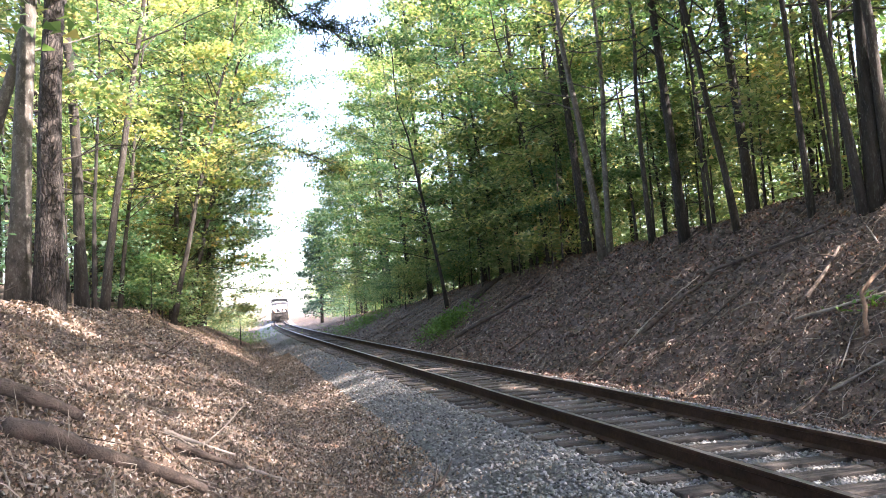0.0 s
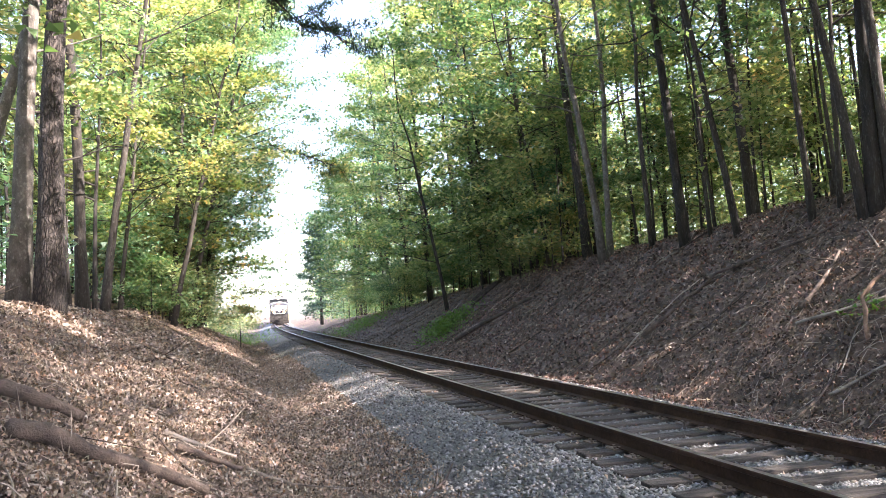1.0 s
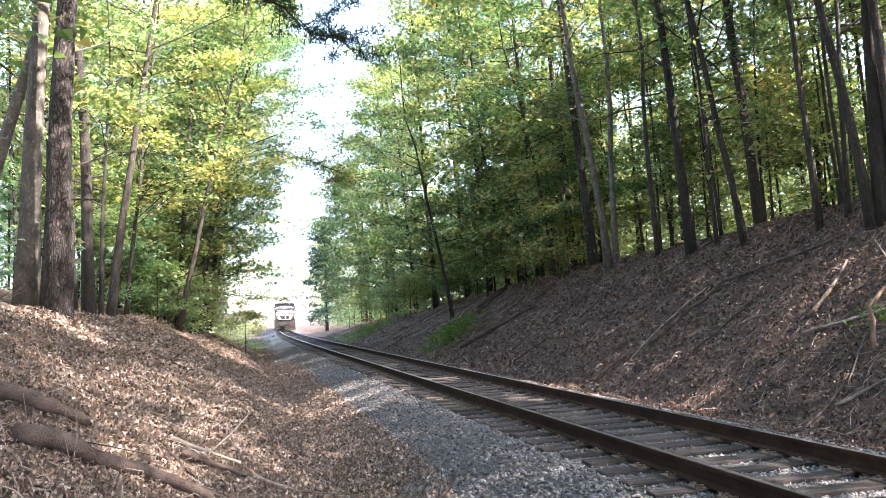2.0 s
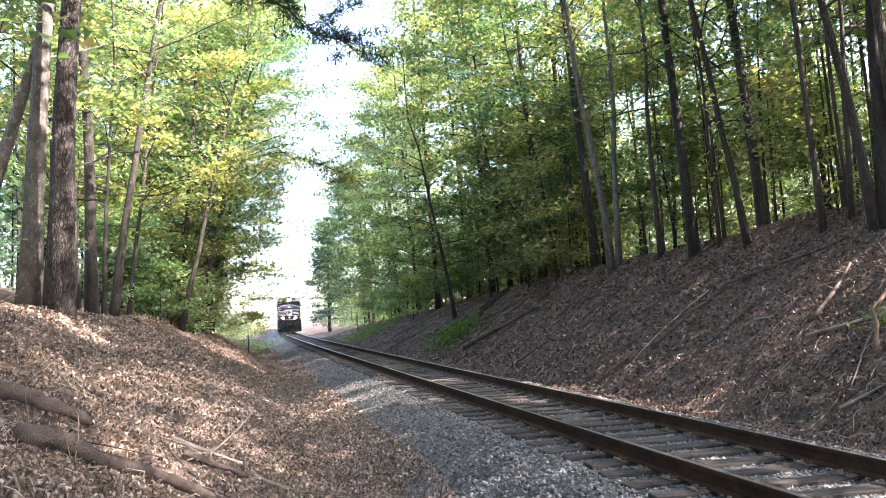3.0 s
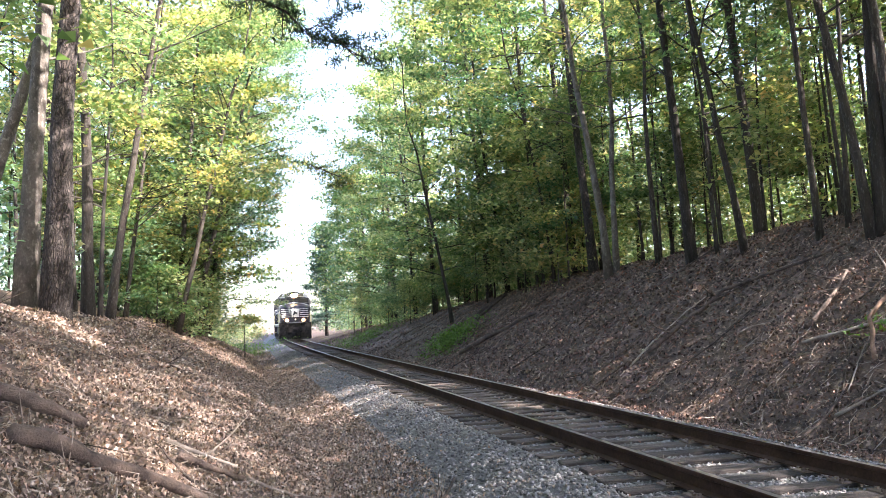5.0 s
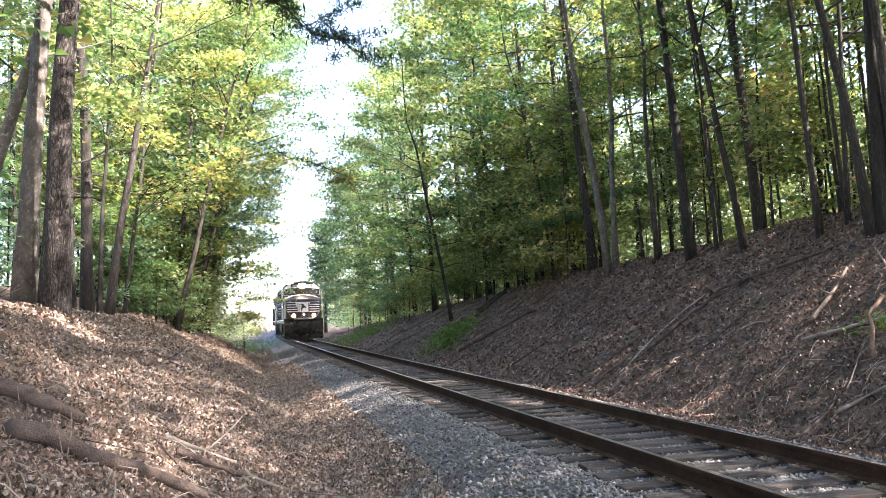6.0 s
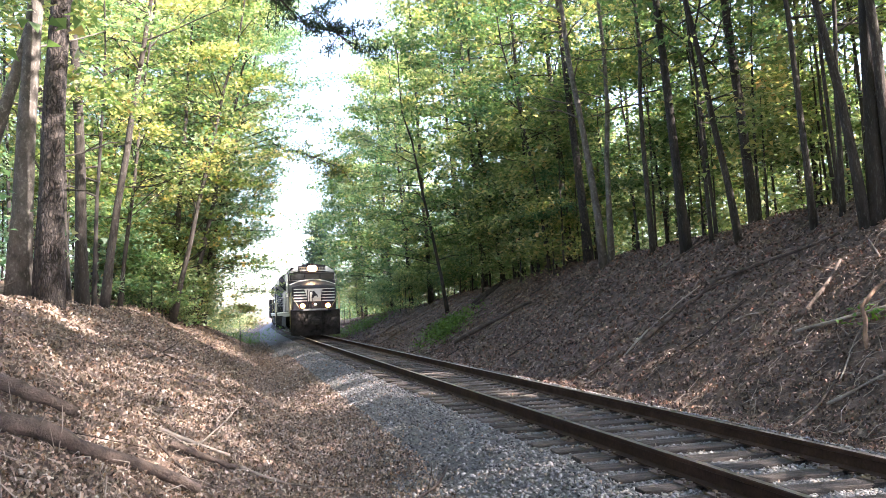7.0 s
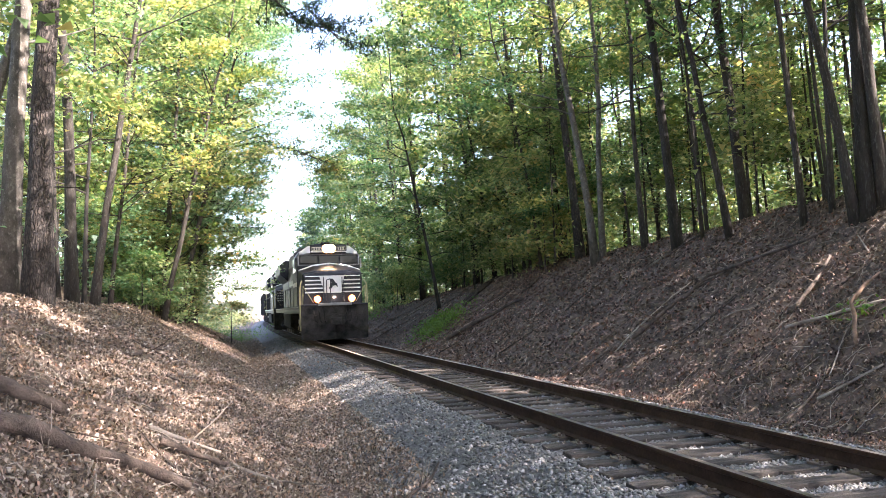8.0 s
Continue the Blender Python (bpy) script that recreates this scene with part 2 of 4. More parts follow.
def leaf_blades(centres, size, rng, droop=0.5, aspect=0.8):
    """Small pointed leaves of three corners each, for crowns seen from further off."""
    Q = leaf_quads(centres, size, rng, droop, aspect, 0.0)
    k = rng.uniform(0.15, 0.5, (len(Q), 1))
    back = Q[:, 0] * (1 - k) + centres * k
    side = (Q[:, 1] - Q[:, 3]) * 0.5
    return np.stack([back + side, Q[:, 2], back - side], 1)


def put_ground(name, me, **tags):
    return tagged(new(name, me), **tags)


# ---- ground, one sheet to the horizon ----
def steps(*runs):
    out = []
    for a, b, d in runs:
        out += list(np.arange(a, b - 1e-6, d))
    return np.array(out + [runs[-1][1]])


def build_ground():
    S = steps((-2500, -500, 500), (-500, -60, 40), (-60, -4, 4), (-4, 30, 0.3), (30, 70, 0.8), (70, 200, 4), (200, 600, 40), (600, 3000, 400))
    U = steps((-2500, -400, 300), (-400, -60, 40), (-60, -20, 4), (-20, -10, 0.8), (-10, -2, 0.25), (-2, 2, 0.5), (2, 10, 0.25), (10, 20, 0.8), (20, 60, 4), (60, 400, 40), (400, 2500, 300))
    ss, uu = np.meshgrid(S, U, indexing="ij")
    xx = uu + centre(np.clip(ss, -60, 300))
    zz = ground_at(xx, ss)
    zz = zz - 0.10 * (np.abs(uu + 0.25) < 2.4)
    V = np.stack([xx, ss, zz], -1).reshape(-1, 3)
    n, m = len(S), len(U)
    i = (np.arange(n - 1)[:, None] * m + np.arange(m - 1)[None]).ravel()
    F = np.stack([i, i + m, i + m + 1, i + 1], 1)[:, ::-1]
    put_ground("ground", mesh_from("ground", V, F, M_GROUND, True), label="brown forest floor of soil and fallen leaves", category="ground", kind="structure")


def build_ballast():
    S = steps((-60, -12, 3), (-12, 40, 0.5), (40, 100, 2), (100, 260, 5))
    U = np.array([-2.9, -2.3, -1.75, -1.35, -0.8, 0, 0.8, 1.35, 1.9, 2.4])
    ss, uu = np.meshgrid(S, U, indexing="ij")
    xx = uu + centre(ss)
    zz = ground_at(xx, ss) + 0.012
    V = np.stack([xx, ss, zz], -1).reshape(-1, 3)
    m = len(U)
    i = (np.arange(len(S) - 1)[:, None] * m + np.arange(m - 1)[None]).ravel()
    F = np.stack([i, i + m, i + m + 1, i + 1], 1)[:, ::-1]
    put_ground("ballast_bed", mesh_from("ballast_bed", V, F, M_BALLAST, True), label="grey crushed-stone bed under the railway track", category="ballast", kind="structure")


def stones_mesh(name, C, size, rng):
    """Loose irregular stones: jittered octahedra with blunt ends."""
    n = len(C)
    base = np.array([(1, 0, 0), (0, 1, 0), (-1, 0, 0), (0, -1, 0), (0.4, 0.3, 0.75), (-0.4, -0.2, 0.8), (0, 0, -0.7)], float)
    tri = np.array([(0, 1, 4), (1, 5, 4), (1, 2, 5), (2, 3, 5), (3, 4, 5), (3, 0, 4), (1, 0, 6), (2, 1, 6), (3, 2, 6), (0, 3, 6)])
    v = base[None] * rng.uniform(0.6, 1.3, (n, 7, 1)) + rng.normal(0, 0.12, (n, 7, 3))
    v *= (size * rng.uniform(0.6, 1.35, n))[:, None, None] * np.array((1, 0.8, 0.7))
    a = rng.uniform(0, 2 * np.pi, n)
    tl = rng.normal(0, 0.5, n)
    c, s = np.cos(a)[:, None], np.sin(a)[:, None]
    ct, st = np.cos(tl)[:, None], np.sin(tl)[:, None]
    x, z = v[..., 0] * ct - v[..., 2] * st, v[..., 0] * st + v[..., 2] * ct
    x, y = x * c - v[..., 1] * s, x * s + v[..., 1] * c
    v = np.stack([x, y, z], -1) + C[:, None]
    me = bpy.data.meshes.new(name)
    nt = 10 * n
    me.vertices.add(7 * n)
    me.vertices.foreach_set("co", v.astype(np.float32).ravel())
    me.loops.add(3 * nt)
    me.loops.foreach_set("vertex_index", (tri[None] + 7 * np.arange(n)[:, None, None]).astype(np.int32).ravel())
    me.polygons.add(nt)
    me.polygons.foreach_set("loop_start", np.arange(0, 3 * nt, 3, dtype=np.int32))
    me.materials.append(M_STONE)
    me.update(calc_edges=True)
    return me


def scatter(rng, n, s0, s1, u0, u1, power=1.0):
    """n places between s0 and s1 along the track, denser near s0, u0 to u1 beside it."""
    s = s0 + (s1 - s0) * rng.random(n) ** power
    u = rng.uniform(u0, u1, n)
    x = u + centre(s)
    return np.stack([x, s, ground_at(x, s)], 1), u


def build_stones():
    rng = np.random.default_rng(4)
    P, u = scatter(rng, 47000, 5, 50, -3.1, 2.5, 2.3)
    keep = rng.random(len(u)) < np.interp(u, (-3.1, -2.6, -1.4, -1.3, 1.3, 1.4, 2.5), (0.3, 1, 1, 0.75, 0.75, 1, 0.7))
    P = P[keep]
    P[:, 2] += np.where(np.abs(u[keep]) < 1.32, 0.012, 0.022)
    me = stones_mesh("ballast_stones", P, 0.027, rng)
    put_ground("ballast_stones", me, label="loose grey crushed stones beside the rails", category="ballast", kind="stuff")


def build_litter():
    rng = np.random.default_rng(5)
    sets = []
    for n, s0, s1, u0, u1, pw in ((92000, 4.5, 30, -8.6, -2.5, 2.2), (56000, 9, 36, -5.2, -2.4, 1.0), (12000, 30, 62, -9.0, -2.7, 1.0), (52000, 6.5, 32, 2.15, 9.0, 1.5), (22000, 28, 80, 2.3, 10, 1.2), (3000, 4, 40, -2.8, 2.4, 1.2), (7000, 8, 45, 9, 24, 1.2), (5000, -8, 4.5, -8.6, -2.5, 1.0)):
        P, _ = scatter(rng, n, s0, s1, u0, u1, pw)
        P[:, 2] += rng.uniform(0.012, 0.05, n)
        sets.append(P)
    P = np.concatenate(sets)
    size = np.interp(P[:, 1], (5, 10, 20), (0.037, 0.055, 0.076)) * np.where(P[:, 0] > 5, 1.1, 1.0)
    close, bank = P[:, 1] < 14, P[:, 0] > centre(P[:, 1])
    for side, mat, label in ((~bank, M_LITTER, "dry tan fallen leaves covering the sunny bank"), (bank, M_SHADED_RED, "red-brown fallen leaves, coloured darker for the bank's shade")):
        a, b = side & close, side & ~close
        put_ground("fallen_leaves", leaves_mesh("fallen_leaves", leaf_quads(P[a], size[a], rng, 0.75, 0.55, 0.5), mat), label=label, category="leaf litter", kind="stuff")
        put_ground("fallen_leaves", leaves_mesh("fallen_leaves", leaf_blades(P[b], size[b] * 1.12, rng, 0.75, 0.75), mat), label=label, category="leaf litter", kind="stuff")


# ---- railway track ----
RAIL = 0.7525


def heading(s):
    return math.atan2(float(centre(s + 0.5) - centre(s - 0.5)), 1.0)


def build_track():
    track = tagged(new("railway_track"), "single railway track with rusty rails on weathered wooden ties", "railway track", kind="structure")
    prof = [(-0.068, -0.172), (0.068, -0.172), (0.068, -0.160), (0.012, -0.140), (0.010, -0.048), (0.036, -0.036), (0.037, -0.006), (0.030, 0.0), (-0.030, 0.0), (-0.037, -0.006), (-0.036, -0.036), (-0.010, -0.048), (-0.012, -0.140), (-0.068, -0.160)]
    S = steps((-60, 60, 2), (60, 260, 2))
    for side in (-1, 1):
        V, F, I = [], [], []
        k = len(prof)
        for s in S:
            h = heading(s)
            for a, z in prof:
                d = side * RAIL + a
                V.append((float(centre(s)) + d * math.cos(h), s - d * math.sin(h), z))
        for i in range(len(S) - 1):
            for j in range(k):
                a, b = i * k + j, i * k + (j + 1) % k
                F.append((a, b, b + k, a + k))
                I.append(1 if j in (7,) else 0)
        link_part("rail", mesh_from("rail", V, F, (M_RUST, M_RAILTOP), False, I), track)
    return track


def tie_mesh(rng):
    bm = bmesh.new()
    bmesh.ops.create_cube(bm, size=1)
    L, w, h = rng.uniform(2.52, 2.68), rng.uniform(0.205, 0.235), 0.17
    for v in bm.verts:
        v.co = (v.co.x * L, v.co.y * w, v.co.z * h - h / 2)
    bmesh.ops.subdivide_edges(bm, edges=[e for e in bm.edges if abs(e.verts[0].co.x - e.verts[1].co.x) > 1], cuts=5)
    for v in bm.verts:
        v.co += Vector((rng.uniform(-0.03, 0.03) if abs(v.co.x) > 1.2 else 0, rng.uniform(-0.012, 0.012), rng.uniform(-0.012, 0.004)))
    bmesh.ops.bevel(bm, geom=[e for e in bm.edges if e.calc_face_angle(0) > 0.8], offset=0.008, segments=1, affect="EDGES")
    me = bpy.data.meshes.new("tie")
    bm.to_mesh(me)
    bm.free()
    me.materials.append(M_TIE)
    return me


def plate_mesh():
    bm = bmesh.new()
    for x, y, sx, sy, sz, z in [(0, 0, 0.34, 0.19, 0.018, 0.0)] + [(dx, dy, 0.03, 0.03, 0.026, 0.015) for dx in (-0.09, 0.09) for dy in (-0.06, 0.06)] + [(0.14, 0.06, 0.026, 0.026, 0.03, 0.018), (-0.14, -0.06, 0.026, 0.026, 0.03, 0.018)]:
        r = bmesh.ops.create_cube(bm, size=1)
        for v in r["verts"]:
            v.co = (v.co.x * sx + x, v.co.y * sy + y, v.co.z * sz + z)
    me = bpy.data.meshes.new("tie_plate")
    bm.to_mesh(me)
    bm.free()
    me.materials.append(M_PLATE)
    return me


def build_ties(track):
    rng = random.Random(8)
    meshes = [tie_mesh(rng) for _ in range(8)]
    plate = plate_mesh()
    s, i = -9.0, 0
    while s < 136:
        h = -heading(s)
        tie = link_part("tie", meshes[rng.randrange(8)], track)
        tie.matrix_basis = Matrix.Translation((float(centre(s)) + rng.uniform(-0.04, 0.04), s, -0.186 + rng.uniform(-0.008, 0.004))) @ Matrix.Rotation(h + rng.uniform(-0.025, 0.025) + (math.pi if rng.random() < 0.5 else 0), 4, "Z")
        if 0 < s < 48:
            for side in (-1, 1):
                p = link_part("tie_plate", plate, tie)
                p.matrix_basis = Matrix.Translation((side * RAIL, 0, 0.004))
        s += 0.5 + rng.uniform(-0.03, 0.03)
        i += 1
    bm = bmesh.new()
    for q in list(np.arange(-60, -9.3, 0.5)) + list(np.arange(s, 260, 0.5)):
        m = Matrix.Translation((float(centre(q)), q, -0.271)) @ Matrix.Rotation(-heading(q), 4, "Z") @ Matrix.Diagonal((2.6, 0.22, 0.17, 1))
        bmesh.ops.create_cube(bm, size=1, matrix=m)
    tagged(part("far_ties", bm, M_TIE, track, "weathered wooden ties further along the track"), kind="stuff")


# ---- trees ----
def grow(rng, height, r0, lean=(0, 0), crown_from=0.4, crown_r=2.6, limbs=16, leaves=4500, leaf=0.15, bend=0.25, low=0.55, clump=0.42, pine=False, curve=0.0, dead=0, near=False):
    """Trunk and limbs as one mesh's lists, and the leaves' quads, for a tree standing at the origin."""
    V, F = [], []
    k = 11
    f = np.linspace(0, 1, k)
    wob = np.cumsum(rng.normal(0, bend * height / 90, (k, 2)), 0) * f[:, None]
    pts = np.stack([lean[0] * f * height + curve * height * f * f + wob[:, 0], lean[1] * f * height + wob[:, 1], f * height], 1)
    pts[0, 2] = -0.35
    rad = r0 * (1 - 0.86 * f) + r0 * 0.32 * np.exp(-f * height / 0.35)
    tube(pts, rad, 12, V, F, 0.05, rng)
    ends = []

    def at(q):
        return np.array([np.interp(q, f, pts[:, c]) for c in range(3)])
    for _ in range(limbs):
        q = crown_from + (0.97 - crown_from) * rng.random() ** 0.85
        p = at(q)
        az = rng.uniform(0, 2 * np.pi)
        el = rng.uniform(-0.1, 0.35) if pine else rng.uniform(0.1, 0.8)
        L = crown_r * rng.uniform(0.6, 1.15) * (1.15 - 0.75 * (q - crown_from) / (1 - crown_from))
        d = np.array((math.cos(az) * math.cos(el), math.sin(az) * math.cos(el), math.sin(el)))
        sag = np.array((0, 0, -0.12 * L))
        lp = np.array([p + d * L * g + sag * g * g + rng.normal(0, 0.04 * L, 3) * g for g in (0, 0.33, 0.66, 1.0)])
        lr = r0 * 0.30 * (1 - 0.6 * q)
        tube(lp, [lr, lr * 0.7, lr * 0.45, lr * 0.15], 4, V, F, caps=False)
        ends += [lp[2], lp[3]]
        for _ in range(3):
            g = rng.uniform(0.3, 1)
            b = np.array([np.interp(g, (0, 0.33, 0.66, 1), lp[:, c]) for c in range(3)])
            dd = d + rng.normal(0, 0.65, 3) * (1, 1, 0.5)
            dd /= np.linalg.norm(dd)
            e = b + dd * L * rng.uniform(0.25, 0.5)
            tube([b, e], [lr * 0.38, lr * 0.1], 3, V, F, caps=False)
            ends.append(e)
    for _ in range(dead):
        p = at(rng.uniform(0.28, 0.62))
        az, el, L = rng.uniform(0, 2 * np.pi), rng.uniform(-0.2, 0.7), rng.uniform(1.0, 3.0)
        d = np.array((math.cos(az) * math.cos(el), math.sin(az) * math.cos(el), math.sin(el)))
        lp = np.array([p + d * L * g + rng.normal(0, 0.06 * L, 3) * g for g in (0, 0.35, 0.7, 1.0)])
        tube(lp, [0.03, 0.024, 0.016, 0.006], 5, V, F, caps=False)
        tube([lp[1], lp[1] + d * L * 0.3 + rng.normal(0, 0.18 * L, 3)], [0.014, 0.005], 4, V, F, caps=False)
    ends = np.array(ends)
    w = rng.uniform(0.3, 1.7, len(ends))
    pick = rng.choice(len(ends), leaves, p=w / w.sum())
    size = rng.uniform(0.6, 1.5, len(ends))[pick][:, None]
    C = ends[pick] + rng.normal(0, 1, (leaves, 3)) * size * np.array((clump, clump, clump * 0.26))
    return V, F, leaf_quads(C, leaf, rng, low, 0.68) if near else leaf_blades(C, leaf, rng, low, 0.16 if pine else 0.8)


TREE_GROUPS = {"tree": "broadleaf trees along the cutting", "pine_tree": "pines along the cutting", "sapling": "saplings in the undergrowth", "shrub": "shrubs on the crests"}


def tree(name, rng, bark, foliage, label, category="tree", **kw):
    V, F, Q = grow(rng, **kw)
    root = tagged(new(name), label, category, TREE_GROUPS[name])
    link_part("trunk", mesh_from("trunk", V, F, bark, True), root)
    link_part("crown", leaves_mesh("crown", Q, foliage), root)
    return root


def stand(ob, x, y, rz=0.0, k=1.0, sink=0.0):
    ob.matrix_basis = Matrix.Translation((x, y, float(ground_at(x, y)) - sink)) @ Matrix.Rotation(rz, 4, "Z") @ Matrix.Scale(k, 4)


def build_known_trees():
    """The trunks that stand out along both banks, with their own lean and thickness."""
    R = np.random.default_rng
    # x, y, radius, lean x, lean y, height, bark, foliage, crown from, label, options
    rows = [
        (-4.2, 16.8, 0.25, 0.055, -0.05, 17, M_BARK_PALE, M_LEAF_Y, 0.42, "smooth grey-barked tree on the sunny bank", dict(limbs=18, crown_r=3.6)),
        (-3.47, 16.0, 0.285, 0.035, -0.05, 20, M_BARK_PINE, M_NEEDLE, 0.62, "tall pine with dark furrowed bark on the bank", dict(limbs=12, pine=True, leaf=0.26)),
        (-5.45, 17.0, 0.17, 0.27, -0.03, 15, M_BARK_PALE, M_LEAF_Y, 0.5, "leaning grey-barked tree on the sunny bank", dict(limbs=14)),
        (-3.95, 22, 0.19, -0.02, -0.05, 17, M_BARK, M_LEAF_Y, 0.42, "slim dark-barked tree with yellow-green leaves", dict(crown_r=3.8)),
        (-4.06, 26, 0.155, 0.14, -0.08, 16, M_BARK, M_LEAF_Y, 0.4, "leaning dark-barked tree with yellow-green leaves", dict(crown_r=4.2, limbs=22, leaves=7000)),
        (-4.0, 24, 0.08, 0.02, -0.05, 11, M_BARK, M_LEAF_Y, 0.25, "thin young tree with yellow-green leaves", {}),
        (-4.15, 30, 0.10, 0.10, -0.05, 14, M_BARK, M_LEAF_Y, 0.22, "thin young tree with yellow-green leaves", dict(crown_r=4.0, limbs=22, leaves=6500)),
        (-4.3, 19.2, 0.06, 0.06, -0.04, 8.5, M_BARK, M_LEAF_Y, 0.38, "small maple with bright yellow-green sprays", dict(crown_r=2.4, limbs=16, leaves=3200, leaf=0.17, clump=0.34)),
        (-2.5, 32, 0.13, 0.20, -0.03, 16, M_BARK, M_LEAF_Y, 0.2, "tree leaning towards the track, leaves turning yellow", dict(crown_r=4.6, limbs=30, leaves=9000, leaf=0.15)),
        (-2.3, 37, 0.15, 0.22, -0.02, 17, M_BARK, M_LEAF_Y, 0.22, "tree leaning towards the track, leaves turning yellow", dict(crown_r=5.0, limbs=32, leaves=10000, leaf=0.15)),
        (-2.2, 43, 0.15, 0.22, -0.02, 19, M_BARK, M_LEAF_Y, 0.2, "tall tree leaning towards the track, yellow-green crown", dict(crown_r=5.4, limbs=34, leaves=11000, leaf=0.16)),
        (-2.6, 50, 0.15, 0.22, -0.02, 21, M_BARK, M_LEAF_Y, 0.16, "tall tree leaning towards the track, yellow-green crown", dict(crown_r=5.6, limbs=34, leaves=11000, leaf=0.17)),
        (12.45, 24.3, 0.18, -0.09, -0.04, 18, M_BARK_PALE, M_LEAF, 0.5, "pale-barked twin stem leaning over the bank", {}),
        (12.62, 24.1, 0.14, -0.045, -0.06, 18, M_BARK_PALE, M_LEAF, 0.5, "pale-barked twin stem leaning over the bank", {}),
        (13.6, 17.6, 0.19, -0.105, -0.045, 18, M_BARK, M_LEAF, 0.5, "dark straight trunk at the wood's edge", {}),
        (12.6, 19.4, 0.19, -0.118, -0.04, 18, M_BARK, M_LEAF, 0.5, "reddish-brown trunk at the wood's edge", {}),
        (12.4, 16.7, 0.12, -0.21, -0.015, 15, M_BARK, M_LEAF, 0.5, "thin dark trunk leaning over the bank", {}),
        (12.4, 14.1, 0.10, -0.08, -0.05, 16, M_BARK, M_LEAF, 0.5, "thin dark trunk at the wood's edge", {}),
        (11.97, 12.2, 0.13, -0.16, 0.0, 14, M_BARK, M_LEAF, 0.5, "curved stem of a dark tree clump", dict(curve=-0.12)),
        (12.1, 12.05, 0.19, -0.02, -0.06, 17, M_BARK, M_LEAF, 0.45, "thick dark stem of a tree clump", {}),
        (12.3, 11.8, 0.14, -0.115, -0.04, 16, M_BARK, M_LEAF, 0.45, "dark stem of a tree clump", {}),
        (12.75, 21.5, 0.11, -0.096, -0.045, 16, M_BARK, M_LEAF, 0.45, "slim dark trunk at the wood's edge", {}),
        (10.7, 38.7, 0.13, -0.16, -0.03, 15, M_BARK, M_LEAF, 0.16, "slim trunk leaning from the bank", {}),
        (13.2, 36.8, 0.15, -0.16, -0.03, 18, M_BARK, M_LEAF, 0.3, "slim trunk leaning from the bank", dict(crown_r=4, leaves=6500)),
        (12.7, 29.6, 0.09, -0.145, -0.03, 16, M_BARK, M_LEAF, 0.3, "thin trunk leaning from the bank", dict(crown_r=3.6, leaves=5000)),
        (12.6, 18.2, 0.07, -0.07, -0.05, 11, M_BARK, M_LEAF, 0.35, "thin young trunk at the wood's edge", {}),
        (12.5, 13.4, 0.08, -0.02, -0.06, 13, M_BARK, M_LEAF, 0.4, "thin dark trunk at the wood's edge", {}),
    ]
    for i, (x, y, r, lx, ly, h, bark, fol, cf, label, opt) in enumerate(rows):
        kw = dict(height=h, r0=r * (0.86 if x < 0 else 0.77), lean=(lx, ly), crown_from=cf, crown_r=3.4 if r > 0.12 else 2.6, limbs=18, leaves=(5200 if r > 0.12 else 3000) if x < 0 else (3900 if r > 0.12 else 2200), leaf=0.15, bend=0.5 if x < 0 else 0.85, clump=0.38, dead=9 if x > 0 else 5, near=y < 23)
        kw.update(opt)
        t = tree("pine_tree" if fol is M_NEEDLE else "tree", R(100 + i), bark, fol, label, **kw)
        stand(t, x, y)
        if fol is M_NEEDLE:
            add_boughs(t, R(9))
        if y == 37:
            add_leafy_bough(t, R(12))
    t = tree("sapling", R(141), M_BARK, M_LEAF_Y, "slender sapling at the end of the ditch", "sapling", height=2.7, r0=0.03, crown_from=0.3, crown_r=0.9, limbs=14, leaves=1300, leaf=0.15, clump=0.26)
    stand(t, 0.15, 43.0)
    p = tree("pine_tree", R(142), M_BARK_PINE, M_CONIFER, "dense blue-green conifer beside the far track", "pine tree", height=15, r0=0.2, crown_from=0.04, crown_r=2.7, limbs=120, leaves=14000, leaf=0.30, clump=0.5)
    stand(p, 10.7, 100)
    p = tree("pine_tree", R(140), M_BARK_PINE, M_NEEDLE, "dark pine reaching over the bank", "pine tree", height=21, r0=0.17, lean=(-0.08, -0.03), crown_from=0.42, crown_r=4.4, limbs=16, leaves=4000, leaf=0.27, pine=True)
    stand(p, 13.2, 27.0)


def add_leafy_bough(root, rng):
    """A long leafy limb that hangs over the track."""
    f = np.linspace(0, 1, 10)
    path = np.array(((-0.4, 36.8, 9.2), (1.8, 36.3, 9.4), (3.6, 35.7, 8.7), (5.1, 35.0, 8.0))) - np.array(root.matrix_basis.translation)
    P = np.stack([np.interp(f, np.linspace(0, 1, 4), path[:, c]) for c in range(3)], 1) + rng.normal(0, 0.06, (10, 3))
    V, F, C = [], [], []
    tube(P, 0.06 * (1 - 0.8 * f), 6, V, F)
    for _ in range(34):
        g = rng.uniform(0.3, 1.0)
        b = np.array([np.interp(g, f, P[:, c]) for c in range(3)])
        e = b + rng.normal(0, 1, 3) * (0.55, 0.6, 0.35) + (0.2, 0, -0.15)
        tube([b, (b + e) / 2, e], [0.018, 0.012, 0.005], 4, V, F)
        C += [b + (e - b) * rng.uniform(0.4, 1.05) for _ in range(3)]
    link_part("bough", mesh_from("bough", V, F, M_BARK, True), root)
    C = np.array(C)
    C = C[rng.integers(len(C), size=2600)] + rng.normal(0, 1, (2600, 3)) * (0.22, 0.22, 0.10)
    link_part("bough_leaves", leaves_mesh("bough_leaves", leaf_quads(C, 0.13, rng, 0.6, 0.6), M_LEAF), root, "darker green leaves on an overhanging bough")


